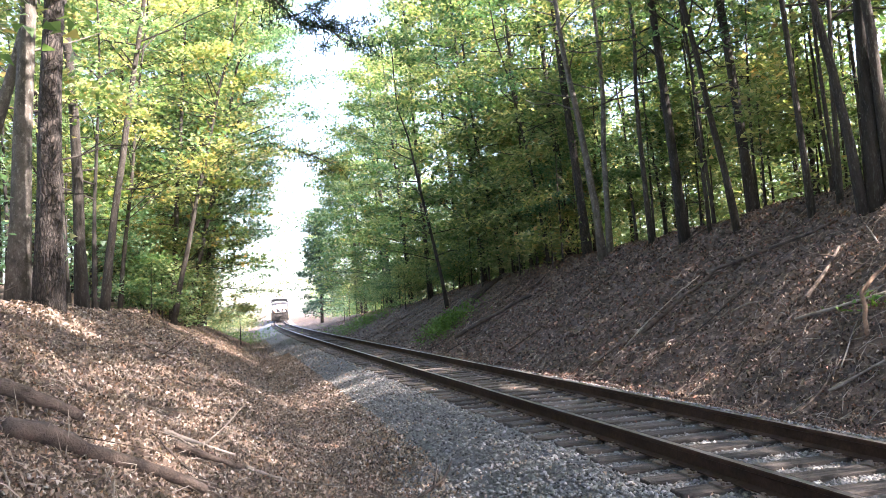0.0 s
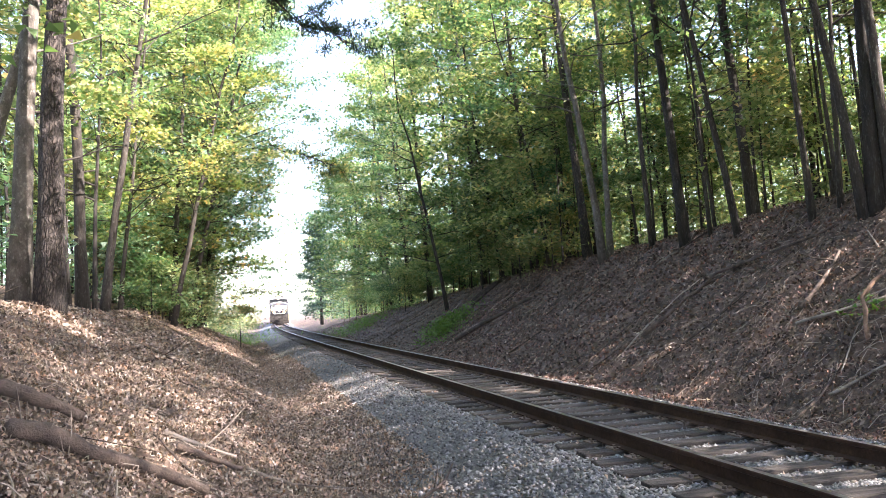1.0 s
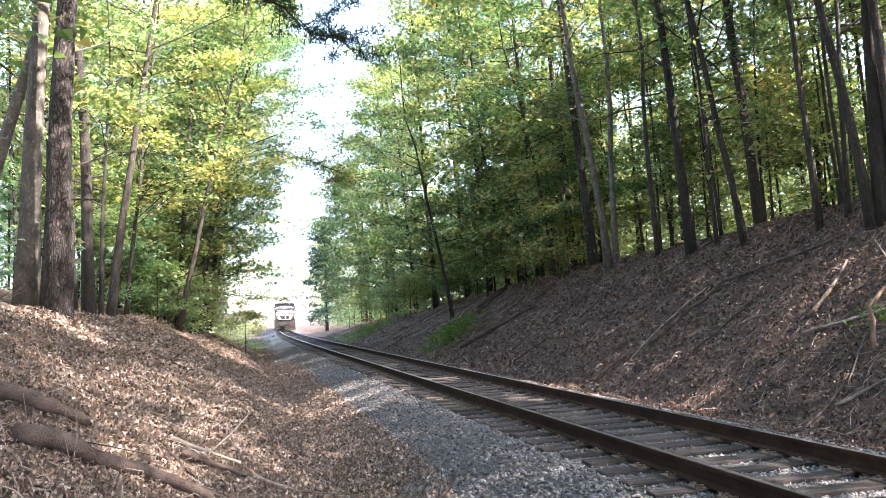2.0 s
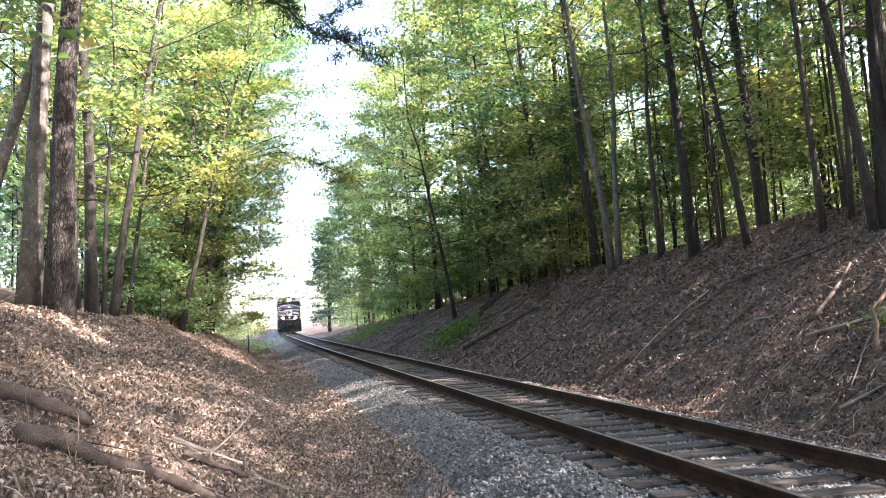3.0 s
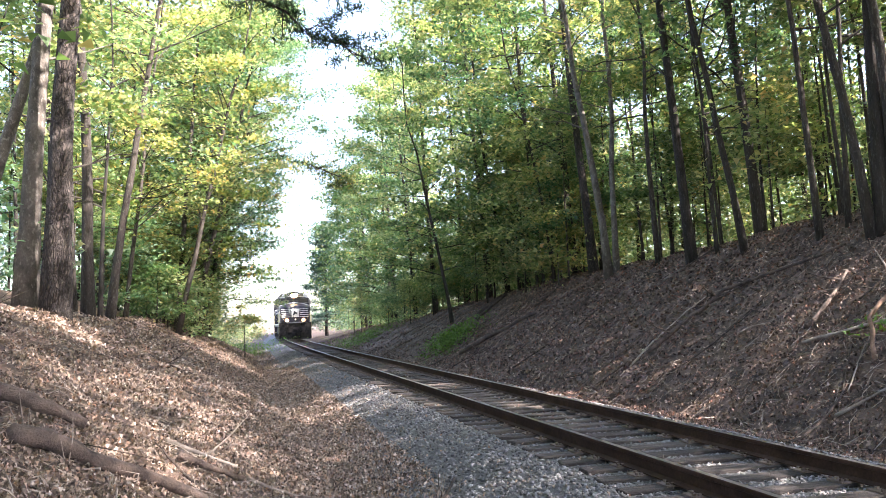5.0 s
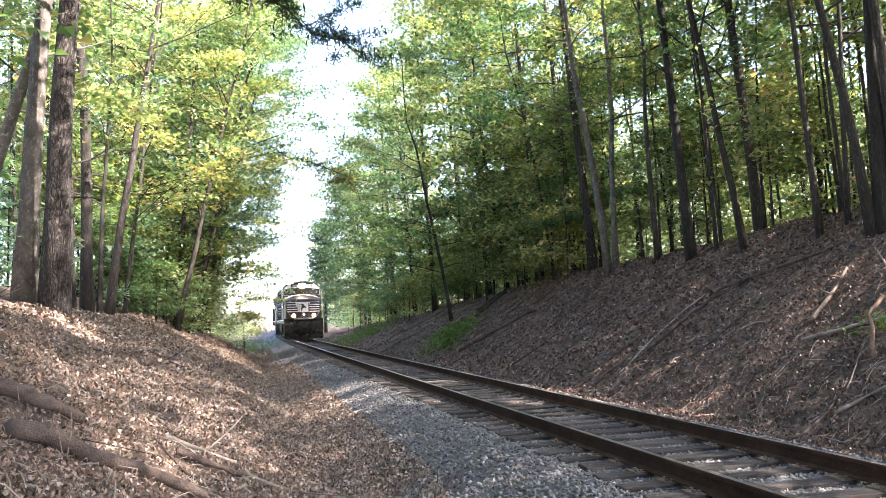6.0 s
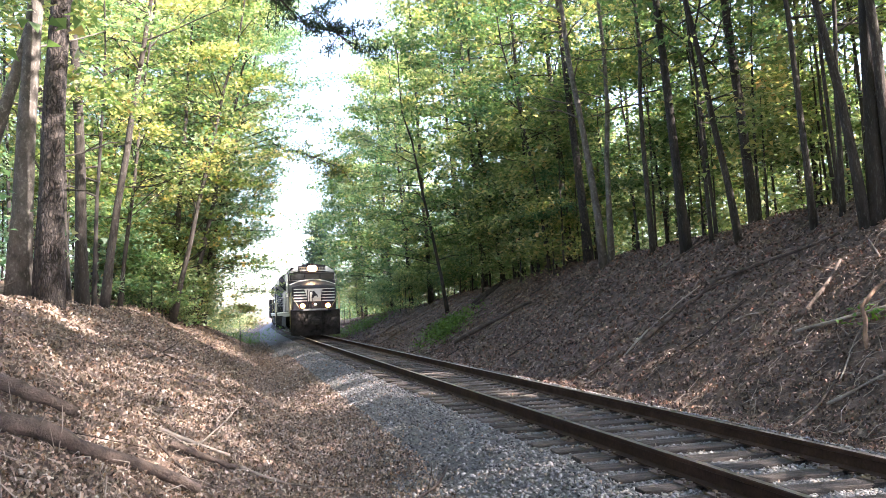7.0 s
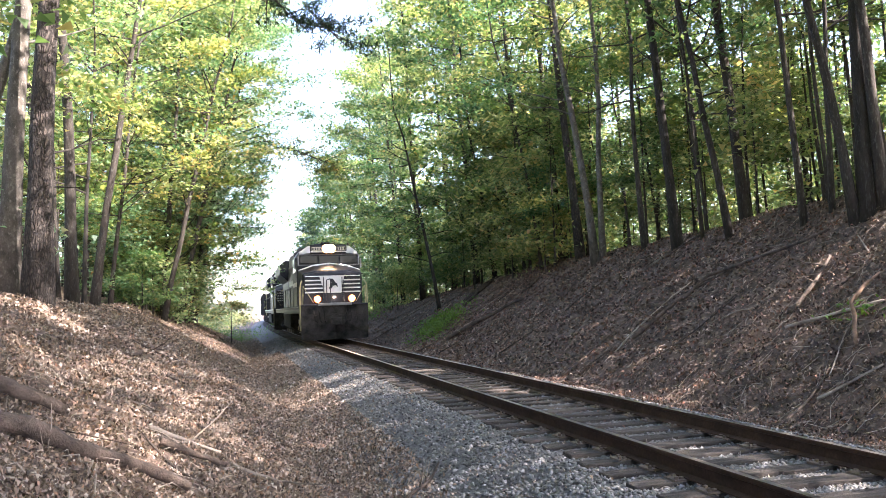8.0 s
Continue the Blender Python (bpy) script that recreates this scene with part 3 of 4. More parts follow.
def add_boughs(root, rng):
    """Long drooping pine boughs that reach over the track from the trunk."""
    o = np.array(root.matrix_basis.translation)
    for pts in (((-2.9, 15.5, 9.3), (-0.8, 16.0, 9.0), (1.2, 16.7, 8.1), (2.8, 17.1, 7.3)), ((-2.8, 15.5, 10.0), (-0.3, 15.4, 9.4), (1.5, 16.4, 8.7))):
        P = np.array(pts) - o
        f = np.linspace(0, 1, 9)
        P = np.stack([np.interp(f, np.linspace(0, 1, len(P)), P[:, c]) for c in range(3)], 1) + rng.normal(0, 0.07, (9, 3))
        V, F, C = [], [], []
        tube(P, 0.055 * (1 - 0.85 * f), 6, V, F)
        for _ in range(26):
            g = rng.uniform(0.35, 1.0)
            b = np.array([np.interp(g, f, P[:, c]) for c in range(3)])
            e = b + rng.normal(0, 1, 3) * (0.5, 0.5, 0.22) + (0.25, 0, -0.1)
            tube([b, (b + e) / 2, e], [0.016, 0.011, 0.005], 4, V, F)
            for _ in range(3):
                C.append(b + (e - b) * rng.uniform(0.5, 1.05))
        link_part("bough", mesh_from("bough", V, F, M_BARK_PINE, True), root)
        C = np.array(C)
        C = C[rng.integers(len(C), size=3200)] + rng.normal(0, 1, (3200, 3)) * (0.14, 0.14, 0.06)
        link_part("needles", leaves_mesh("needles", leaf_quads(C, 0.17, rng, 0.6, 0.16), M_NEEDLE), root)


def build_forest():
    """Woods on both sides: a few grown trees, set many times with their own turn and size."""
    R = np.random.default_rng
    proto = {}
    proto["tall"] = [tree("tree", R(20 + i), M_BARK, M_LEAF, "tall slim broadleaf tree in the wood", height=17 + i, r0=0.10 + 0.02 * i, lean=(-0.03, 0), crown_from=0.32, crown_r=3.2, limbs=18, leaves=6200, leaf=0.19) for i in range(4)]
    proto["edge"] = [tree("tree", R(30 + i), M_BARK, M_LEAF if i < 3 else M_LEAF_Y, "leafy broadleaf tree with low boughs at the wood's edge", height=14 + 1.5 * i, r0=0.12, lean=(-0.07, 0), crown_from=0.07, crown_r=4.2, limbs=32, leaves=9500, leaf=0.185, clump=0.42) for i in range(4)]
    proto["yellow"] = [tree("tree", R(40 + i), M_BARK, M_LEAF_Y, "sunlit broadleaf tree with yellow-green leaves", height=15 + i, r0=0.10, lean=(-0.16, 0), crown_from=0.12, crown_r=4.7, limbs=34, leaves=10500, leaf=0.165, clump=0.42) for i in range(3)]
    proto["sapling"] = [tree("sapling", R(50 + i), M_BARK, M_LEAF if i % 2 else M_LEAF_Y, "leafy sapling in the undergrowth", "sapling", height=3.5 + 1.2 * i, r0=0.035, crown_from=0.12, crown_r=1.9, limbs=14, leaves=2000, leaf=0.155, clump=0.34) for i in range(4)]
    proto["pine"] = [tree("pine_tree", R(60 + i), M_BARK_PINE, M_NEEDLE, "dark pine with drooping boughs in the wood", "pine tree", height=18 + i, r0=0.16, lean=(-0.05, 0), crown_from=0.22, crown_r=3.4, limbs=34, leaves=9000, leaf=0.27, pine=True, clump=0.38) for i in range(2)]
    proto["shrub"] = [tree("shrub", R(70 + i), M_BARK, M_LEAF_Y if i else M_LEAF, "leafy green shrub on the bank's crest", "shrub", height=2.2 + 0.7 * i, r0=0.03, crown_from=0.04, crown_r=1.5, limbs=14, leaves=1900, leaf=0.15, clump=0.33) for i in range(3)]
    proto["sparse"] = [tree("tree", R(90 + i), M_BARK, M_LEAF, "tall slim broadleaf tree with an open crown", height=17 + i, r0=0.11, lean=(-0.03, 0), crown_from=0.3, crown_r=3.4, limbs=16, leaves=4400, leaf=0.17, clump=0.27) for i in range(3)]
    proto["understory"] = [tree("tree", R(95 + i), M_BARK, M_LEAF_Y if i == 1 else M_LEAF, "thin understory tree with layered leaf sprays", height=9 + 1.5 * i, r0=0.055, lean=(-0.08, 0), crown_from=0.34, crown_r=3.0, limbs=16, leaves=2600, leaf=0.15, bend=0.7, clump=0.3) for i in range(3)]
    proto["pole"] = [tree("tree", R(80 + i), M_BARK, M_LEAF, "thin dark young tree in the wood", height=10 + 1.5 * i, r0=0.045 + 0.012 * i, lean=(-0.05 + 0.04 * i, 0), crown_from=0.45, crown_r=1.7, limbs=9, leaves=1100, leaf=0.15, bend=0.8, clump=0.3) for i in range(3)]
    used = set()
    rng = R(77)

    def place(kind, x, y, k=1.0, flip=False):
        fresh = [o for o in proto[kind] if o.name not in used]
        ob = fresh[0] if fresh else proto[kind][rng.integers(len(proto[kind]))]
        if ob.name in used:
            ob = copy_thing(ob, Matrix())
        else:
            used.add(ob.name)
        stand(ob, x, y, (math.pi if flip else 0) + rng.uniform(-0.7, 0.7), k * rng.uniform(0.88, 1.14), 0.05)

    # right-hand wood, row behind row
    for u0, n, s0, s1, kinds in ((12.5, 9, 8, 46, ("tall", "sparse")), (15.5, 7, 8, 56, ("tall", "edge"))):
        for i in range(n):
            s = s0 + (s1 - s0) * (i + rng.uniform(0.1, 0.9)) / n
            place(kinds[rng.integers(len(kinds))], float(centre(s)) + u0 + rng.uniform(-1.6, 1.6), s, 1.0 if s < 16 else 0.82)
    # the edge further along, on the falling bank
    for i in range(13):
        s = 29 + i * 5.5 + rng.uniform(-1.5, 1.5)
        place("edge", float(centre(s)) + rng.uniform(7.9, 9.4), s, 1.25)
    for i in range(8):
        s = 38 + i * 7 + rng.uniform(-2, 2)
        place("edge", float(centre(s)) + rng.uniform(11, 14), s, 1.4)
    for i in range(5):
        s = 112 + i * 16
        place("edge", float(centre(s)) + rng.uniform(9, 12), s, 1.0)
    # left-hand wood
    for u0, n, s0, s1, k in ((-7.7, 8, 34, 58, 1.0), (-10.2, 5, 33, 58, 1.1), (-13.5, 6, 26, 60, 1.1)):
        for i in range(n):
            s = s0 + (s1 - s0) * (i + rng.uniform(0.1, 0.9)) / n
            place(("yellow", "yellow", "edge")[rng.integers(3)], float(centre(s)) + u0 + rng.uniform(-0.9, 0.9), s, k, True)
    for i in range(4):
        place("yellow", float(centre(60 + 5 * i)) - 8.6 - 0.4 * i, 60 + 5 * i, 0.8, True)
    for i in range(5):
        s = 78 + i * 18 + rng.uniform(-3, 3)
        place("yellow", float(centre(s)) - rng.uniform(13, 18), s, 0.8, True)
    # undergrowth on both crests
    for i in range(60):
        s = 11 + 52 * (i + rng.random()) / 60
        place("sapling", float(centre(s)) + rng.uniform(8.6, 16.5), s, 1.15)
    for i in range(40):
        s = 28 + 32 * (i + rng.random()) / 40
        place("sapling", float(centre(s)) - rng.uniform(7.2 if s > 34 else 8.6, 12.5), s, 1.1)
    for i in range(8):
        s = 52 + 4.5 * i
        place("sapling", float(centre(s)) + rng.uniform(5.5, 8.0), s, 0.8)
    for i in range(7):
        s = 58 + 11 * i
        place("sapling", float(centre(s)) - rng.uniform(6.5, 10.0), s, 0.7)
    for i in range(22):
        s = 31 + 29 * (i + rng.random()) / 22
        place("shrub", float(centre(s)) - rng.uniform(7.0, 8.8), s)
    for i in range(24):
        s = 27 + 48 * (i + rng.random()) / 24
        place("shrub", float(centre(s)) + rng.uniform(7.4, 9.2), s)
    for i in range(38):
        s = 9 + 44 * (i + rng.random()) / 38
        place("pole", float(centre(s)) + rng.uniform(8.4, 17), s)
    for i in range(10):
        s = 20 + 24 * (i + rng.random()) / 10
        place("pole", float(centre(s)) - rng.uniform(8.6, 12), s, 1.0, True)
    for i in range(13):
        s = 10 + 24 * (i + rng.random()) / 13
        place("understory", float(centre(s)) + rng.uniform(8.4, 10.5), s)
    for i in range(8):
        s = 26 + 13 * (i + rng.random()) / 7
        place("sapling", float(centre(s)) + rng.uniform(7.4, 9.0), s + 1.0, 1.25)
    # ten trees added beside the camera, across from the sun, to block skylight
    for i in range(10):
        s = -4 + 1.75 * i
        place("edge", float(centre(s)) - rng.uniform(10.2, 14), s, 1.05, True)
    for y in (43.0, 48.5, 54.0):
        place("yellow", float(centre(y)) - 7.1, y, 1.12, True)
    # mostly unseen trees added beside and behind the camera, sunward, to shade the cutting
    for i in range(7):
        s = -18 + 2.4 * i
        place("tall", float(centre(s)) + rng.uniform(8.5, 16), s, 1.22)
    for i in range(2):
        s = -1 + 6.5 * i
        place("sparse", float(centre(s)) + rng.uniform(9.5, 16), s, 1.2)
    for x, y in ((12.3, 4.2), (11.6, 5.6), (13.0, 2.6), (12.0, 7.0), (12.6, 1.0)):
        place("sapling", x, y, 1.15)
    for i in range(2):
        s = 8 + 6 * i
        place("tall", float(centre(s)) + rng.uniform(11, 13), s, 0.9)
    # unseen trees on the other side, added to dim skylight on the right bank
    for i in range(14):
        s = -26 + 2.1 * i
        place("tall" if i % 3 else "pine", float(centre(s)) - rng.uniform(7.5, 14), s, 1.1, True)


def build_shade_canopy():
    """Unseen upper leaves round and over the near cutting, added clump by clump for shade."""
    rng = np.random.default_rng(63)
    for n, s0, s1, u0, u1, z0, z1, each in ((100, -15, 3, 9.5, 24, 10, 19, 90), (30, -6, 6, 8, 13.5, 6, 11, 90), (26, 9, 16, 13, 25, 11, 20, 75), (55, 8, 17, 2, 9, 13, 18, 90), (250, -24, 12, -14, 7.0, 11.5, 17, 110)):
        c, _ = scatter(rng, n, s0, s1, u0, u1)
        c[:, 2] = np.maximum(c[:, 2], 0) + rng.uniform(z0, z1, n)
        pick = rng.integers(n, size=n * each)
        C = c[pick] + rng.normal(0, 1, (len(pick), 3)) * (rng.uniform(0.5, 1.3, n)[pick][:, None]) * (1.1, 1.1, 0.35)
        put_ground("canopy", leaves_mesh("canopy", leaf_blades(C, 0.27, rng, 0.6, 0.8), M_LEAF), label="unseen green leaf clumps added to shade the cutting", category="woods", kind="stuff")


def build_far_woods():
    """Closes the woods behind the trees that can be told apart."""
    for n, u0, u1, s0, s1, fol, zt in ((34000, 22, 46, -8, 120, M_LEAF, 19), (26000, -42, -18, -26, 64, M_LEAF_Y, 16), (9000, -42, -9, 66, 260, M_LEAF_Y, 3.6), (11000, 8.5, 30, 96, 260, M_LEAF, 9), (9000, 7.2, 16, 50, 130, M_LEAF, 7), (8000, -12, -4.6, 62, 190, M_LEAF_Y, 2.0), (18000, 11.5, 19, 4, 58, M_LEAF_Y, 4.5), (22000, 18, 27, 2, 62, M_LEAF, 8), (17000, 46, 72, -20, 160, M_LEAF, 26), (9000, -20, -10, 14, 60, M_LEAF_Y, 3.5)):
        rng = np.random.default_rng(int(n + s0))
        near = u1 < 28
        n = n * 2
        c, _ = scatter(rng, n // 60, s0, s1, u0, u1)
        c[:, 2] += 0.2 + zt * rng.random(len(c)) ** 1.5
        C = c[rng.integers(len(c), size=n)] + rng.normal(0, 1, (n, 3)) * ((0.8, 0.8, 0.35) if near else (1.5, 1.5, 0.8))
        put_ground("far_woods", leaves_mesh("far_woods", leaf_blades(C, 0.21 if near else 0.6 if zt > 25 else 0.5 if u0 == 22 else 0.38, rng, 0.6, 0.8), fol), label="dense green foliage deep in the woods", category="woods", kind="stuff")


# ---- fallen wood, weeds and litter ----
def lying(name, path, r, mat, label, category, rng, twigs=0, lift=1.0):
    """A stem that lies along the ground between the places of path."""
    path = np.array(path, float)
    k = 4 * len(path)
    f = np.linspace(0, 1, k)
    P = np.stack([np.interp(f, np.linspace(0, 1, len(path)), path[:, c]) for c in range(2)], 1) + rng.normal(0, r * 0.18, (k, 2))
    z = ground_at(P[:, 0], P[:, 1]) + 0.03
    line = np.polyval(np.polyfit(f, z, 2), f)
    P = np.column_stack([P, np.maximum(line, z - r * 0.5) + r * lift])
    V, F = [], []
    tube(P, r * (1 - 0.45 * f) * rng.uniform(0.9, 1.1, k), 9, V, F, 0.1, rng)
    for _ in range(twigs):
        g = rng.integers(1, k)
        e = P[g] + rng.normal(0, 1, 3) * (0.3, 0.3, 0.12) * (1.2 + 12 * r) + (0, 0, 0.1)
        tube([P[g], (P[g] + e) / 2 + rng.normal(0, 0.03, 3), e], [r * 0.45, r * 0.3, r * 0.12], 5, V, F)
    return tagged(new(name, mesh_from(name, V, F, mat, True)), label, category, "logs on the banks" if name == "log" else "fallen branches on the banks")


def build_fallen_wood():
    rng = np.random.default_rng(31)
    L = lambda *a, **k: lying(*a, rng=rng, **k)
    L("log", [(-2.02, 6.95), (-1.66, 6.81), (-1.30, 6.99)], 0.075, M_DEADWOOD, "grey-brown rotting log among dry leaves", "log")
    L("log", [(-1.51, 5.64), (-1.06, 5.97), (-0.35, 6.69)], 0.07, M_DEADWOOD, "brown fallen log lying across the leafy slope", "log")
    L("fallen_branch", [(-0.79, 8.40), (-0.10, 8.35)], 0.028, M_DEADPALE, "bleached forked branch on dry leaves", "branch", twigs=3)
    L("fallen_branch", [(-0.63, 7.76), (-0.36, 7.93), (-0.04, 8.01)], 0.042, M_DEADWOOD, "dark fallen branch on dry leaves", "branch")
    L("fallen_branch", [(0.0, 8.15), (0.4, 8.32), (0.55, 8.5)], 0.022, M_DEADPALE, "pale stick in the ditch", "branch", twigs=1)
    L("fallen_branch", [(1.5, 7.6), (2.05, 8.1), (2.3, 8.6)], 0.022, M_DEADWOOD, "grey stick at the foot of the ballast", "branch", twigs=2)
    L("log", [(10.9, 34.9), (13.4, 36.6)], 0.11, M_DEADWOOD, "fallen trunk lying down the bank", "log")
    L("log", [(10.5, 33.8), (12.7, 35.2)], 0.08, M_DEADWOOD, "fallen trunk lying down the bank", "log")
    L("log", [(8.28, 29.2), (9.94, 27.75), (10.8, 27.1)], 0.09, M_DEADWOOD, "dark fallen trunk at the bank's foot", "log", twigs=3)
    L("log", [(8.76, 15.5), (9.8, 15.5), (10.7, 15.33), (11.75, 12.67)], 0.05, M_DEADWOOD, "long dark fallen stem across the bank", "log", twigs=5)
    L("fallen_branch", [(9.25, 11.15), (9.45, 10.21), (9.8, 9.6)], 0.032, M_DEADPALE, "lichen-pale fallen branch on the bank", "branch", twigs=2)
    L("fallen_branch", [(9.56, 11.37), (11.04, 11.95)], 0.045, M_DEADWOOD, "dark fallen branch on the bank", "branch", twigs=3)
    V, F = [], []
    g = np.array((9.0, 9.35, float(ground_at(9.0, 9.35))))
    tube([g + (0, 0, -0.1), g + (-0.02, 0.02, 0.22), g + (0.04, 0.05, 0.42), g + (0.0, 0.06, 0.62), g + (0.10, 0.05, 0.74)], [0.04, 0.032, 0.036, 0.03, 0.012], 9, V, F, 0.3, rng)
    tube([g + (0.0, 0.06, 0.60), g + (0.3, 0.1, 0.85), g + (0.62, 0.1, 1.05)], [0.03, 0.028, 0.015], 8, V, F, 0.25, rng)
    tagged(new("snag", mesh_from("snag", V, F, M_SNAG, True)), "broken orange-brown dead stem on the bank", "dead stem")
    L("fallen_branch", [(8.0, 9.1), (8.7, 8.6)], 0.025, M_DEADPALE, "bleached stick on the bank's foot", "branch", twigs=1)
    for i in range(84):
        s, u = 9 + 39 * rng.random() ** 1.4, rng.uniform(3.2, 8.3)
        a = rng.normal(0.1, 0.45) if i % 3 else rng.uniform(-1.5, 1.5)
        l = rng.uniform(0.5, 2.4)
        x = float(centre(s)) + u
        L("fallen_branch", [(x - l / 2 * math.cos(a), s - l / 2 * math.sin(a)), (x + l / 2 * math.cos(a), s + l / 2 * math.sin(a))], rng.uniform(0.009, 0.026), M_DEADWOOD if i % 4 else M_DEADPALE, "bare fallen branch on the shaded bank" if i % 4 else "bleached fallen branch on the shaded bank", "branch", twigs=int(rng.integers(0, 4)))
    for i in range(22):
        s, u = rng.uniform(6, 30), rng.uniform(-9, -4)
        a, l = rng.uniform(0, 3.1), rng.uniform(0.3, 1.4)
        x = 4.61 + u
        L("fallen_branch", [(x - l / 2 * math.cos(a), s - l / 2 * math.sin(a)), (x + l / 2 * math.cos(a), s + l / 2 * math.sin(a))], rng.uniform(0.008, 0.025), M_DEADWOOD if i % 3 else M_DEADPALE, "thin fallen branch among dry leaves", "branch", twigs=int(rng.integers(0, 3)))


def build_twigs():
    rng = np.random.default_rng(32)
    V, F = [], []
    for n, s0, s1, u0, u1 in ((1100, 4, 26, -9, -2.8), (1900, 7, 36, 2.4, 9)):
        P, _ = scatter(rng, n, s0, s1, u0, u1, 1.4)
        for p in P:
            a, l = rng.uniform(0, 6.28), rng.uniform(0.08, 0.45)
            d = np.array((math.cos(a), math.sin(a), 0)) * l
            q = p + d
            q[2] = float(ground_at(q[0], q[1])) + rng.uniform(0.01, 0.1)
            m = (p + q) / 2 + rng.normal(0, 0.03, 3) + (0, 0, 0.02)
            tube([p + (0, 0, 0.025), m, q], [0.006, 0.005, 0.002], 4, V, F)
    put_ground("twigs", mesh_from("twigs", V, F, M_DEADPALE), label="thin pale twigs strewn over the fallen leaves", category="twigs", kind="stuff")


def weed_patch(x, y, n, r, h, rng, label):
    c = np.stack([rng.normal(x, r, n), rng.normal(y, r * 2.0, n)], 1)
    z = ground_at(c[:, 0], c[:, 1]) + rng.random(n) ** 1.6 * h
    me = leaves_mesh("weeds", leaf_quads(np.column_stack([c, z]), 0.13, rng, 0.6, 0.5), M_WEED)
    put_ground("weeds", me, label=label, category="weeds", kind="stuff")


def build_stalks():
    rng = np.random.default_rng(34)
    for x, y in ((-1.5, 5.9), (-1.38, 5.75), (-1.55, 5.7), (-1.2, 5.8), (-0.2, 9.6), (2.0, 8.2)):
        V, F = [], []
        g = np.array((x, y, float(ground_at(x, y)) - 0.02))
        for _ in range(4):
            tip = g + rng.normal(0, 1, 3) * (0.09, 0.09, 0.05) + (0, 0, rng.uniform(0.14, 0.32))
            tube([g, (g + tip) / 2 + rng.normal(0, 0.015, 3), tip], [0.005, 0.004, 0.002], 4, V, F)
        tagged(new("dry_stalk", mesh_from("dry_stalk", V, F, M_DEADPALE)), "thin pale dry stalks among fallen leaves", "dry stalk", "dry stalks on the slope")


def build_weeds():
    rng = np.random.default_rng(33)
    weed_patch(9.1, 33.2, 2600, 0.55, 0.45, rng, "low green weeds at the bank's foot")
    weed_patch(9.6, 9.9, 60, 0.15, 0.14, rng, "small green seedlings on the bank")
    weed_patch(9.0, 58, 2500, 1.2, 0.7, rng, "sunlit green weeds beside the far track")
    weed_patch(0.2, 62, 2500, 1.6, 0.8, rng, "sunlit green weeds beside the far track")


build_ground()
build_ballast()
build_stones()
build_litter()
TRACK = build_track()
build_known_trees()
build_forest()
build_shade_canopy()
build_far_woods()
build_fallen_wood()
build_twigs()
build_weeds()
build_stalks()


# ---- train ----
M_BLACK = plain("black_locomotive_paint", (0.020, 0.021, 0.028), 0.42, 0, 0.35)
M_DUSTY = mottled("dusty_black_running_gear", (0.014, 0.013, 0.013), (0.065, 0.058, 0.053), 3.0, 0.85, 0.0, 0.004)
M_WHITE = plain("white_paint", (0.72, 0.71, 0.68), 0.5, 0, 0.12)
M_YELLOW = plain("pale_yellow_grab_paint", (0.45, 0.40, 0.22), 0.5, 0, 0.15)
M_STEEL = plain("wheel_steel", (0.16, 0.13, 0.11), 0.45, 0.7)
M_GREYBAR = plain("grey_steel_step", (0.20, 0.20, 0.195), 0.55, 0.2)
M_LAMP = glowing("lit_headlight", (1.0, 0.72, 0.40), 30.0)
M_LAMP_CORE = glowing("lit_ditch_light", (1.0, 0.74, 0.44), 26.0)
M_DITCH_HALO = glowing("ditch_light_halo_glow", (1.0, 0.20, 0.04), 0.3)
M_HEADLIGHT_HALO = glowing("headlight_halo_glow", (1.0, 0.42, 0.13), 0.3)
M_BOARD = glowing("lit_number_board", (0.33, 0.31, 0.26), 0.02)
M_HOPPER = mottled("grimy_black_hopper_steel", (0.012, 0.012, 0.013), (0.045, 0.04, 0.037), 2.0, 0.8, 0.1, 0.004)
M_COAL = mottled("coal_load", (0.008, 0.008, 0.009), (0.04, 0.04, 0.042), 9.0, 0.7, 0, 0.1)


def glass_build(nt, b):
    b.inputs["Base Color"].default_value = (0.02, 0.022, 0.024, 1)
    b.inputs["Roughness"].default_value = 0.06
    b.inputs["IOR"].default_value = 1.52


M_GLASS = material("dark_cab_glass", glass_build)
for _m in (M_BLACK, M_GLASS, M_DUSTY):
    _m.node_tree.nodes["Principled BSDF"].inputs["Specular IOR Level"].default_value = 0.3 if _m is M_BLACK else 0.12


def box(bm, x0, x1, y0, y1, z0, z1):
    r = bmesh.ops.create_cube(bm, size=1)
    for v in r["verts"]:
        v.co = ((x0 + x1) / 2 + v.co.x * (x1 - x0), (y0 + y1) / 2 + v.co.y * (y1 - y0), (z0 + z1) / 2 + v.co.z * (z1 - z0))
    return r["verts"]


def bevelled(bm, d, seg=2):
    bmesh.ops.bevel(bm, geom=[e for e in bm.edges if e.calc_face_angle(0) > 0.5], offset=d, segments=seg, affect="EDGES")
    return bm


def boxes(*rows, bevel=0.0):
    bm = bmesh.new()
    for r in rows:
        box(bm, *r)
    return bevelled(bm, bevel, 1) if bevel else bm


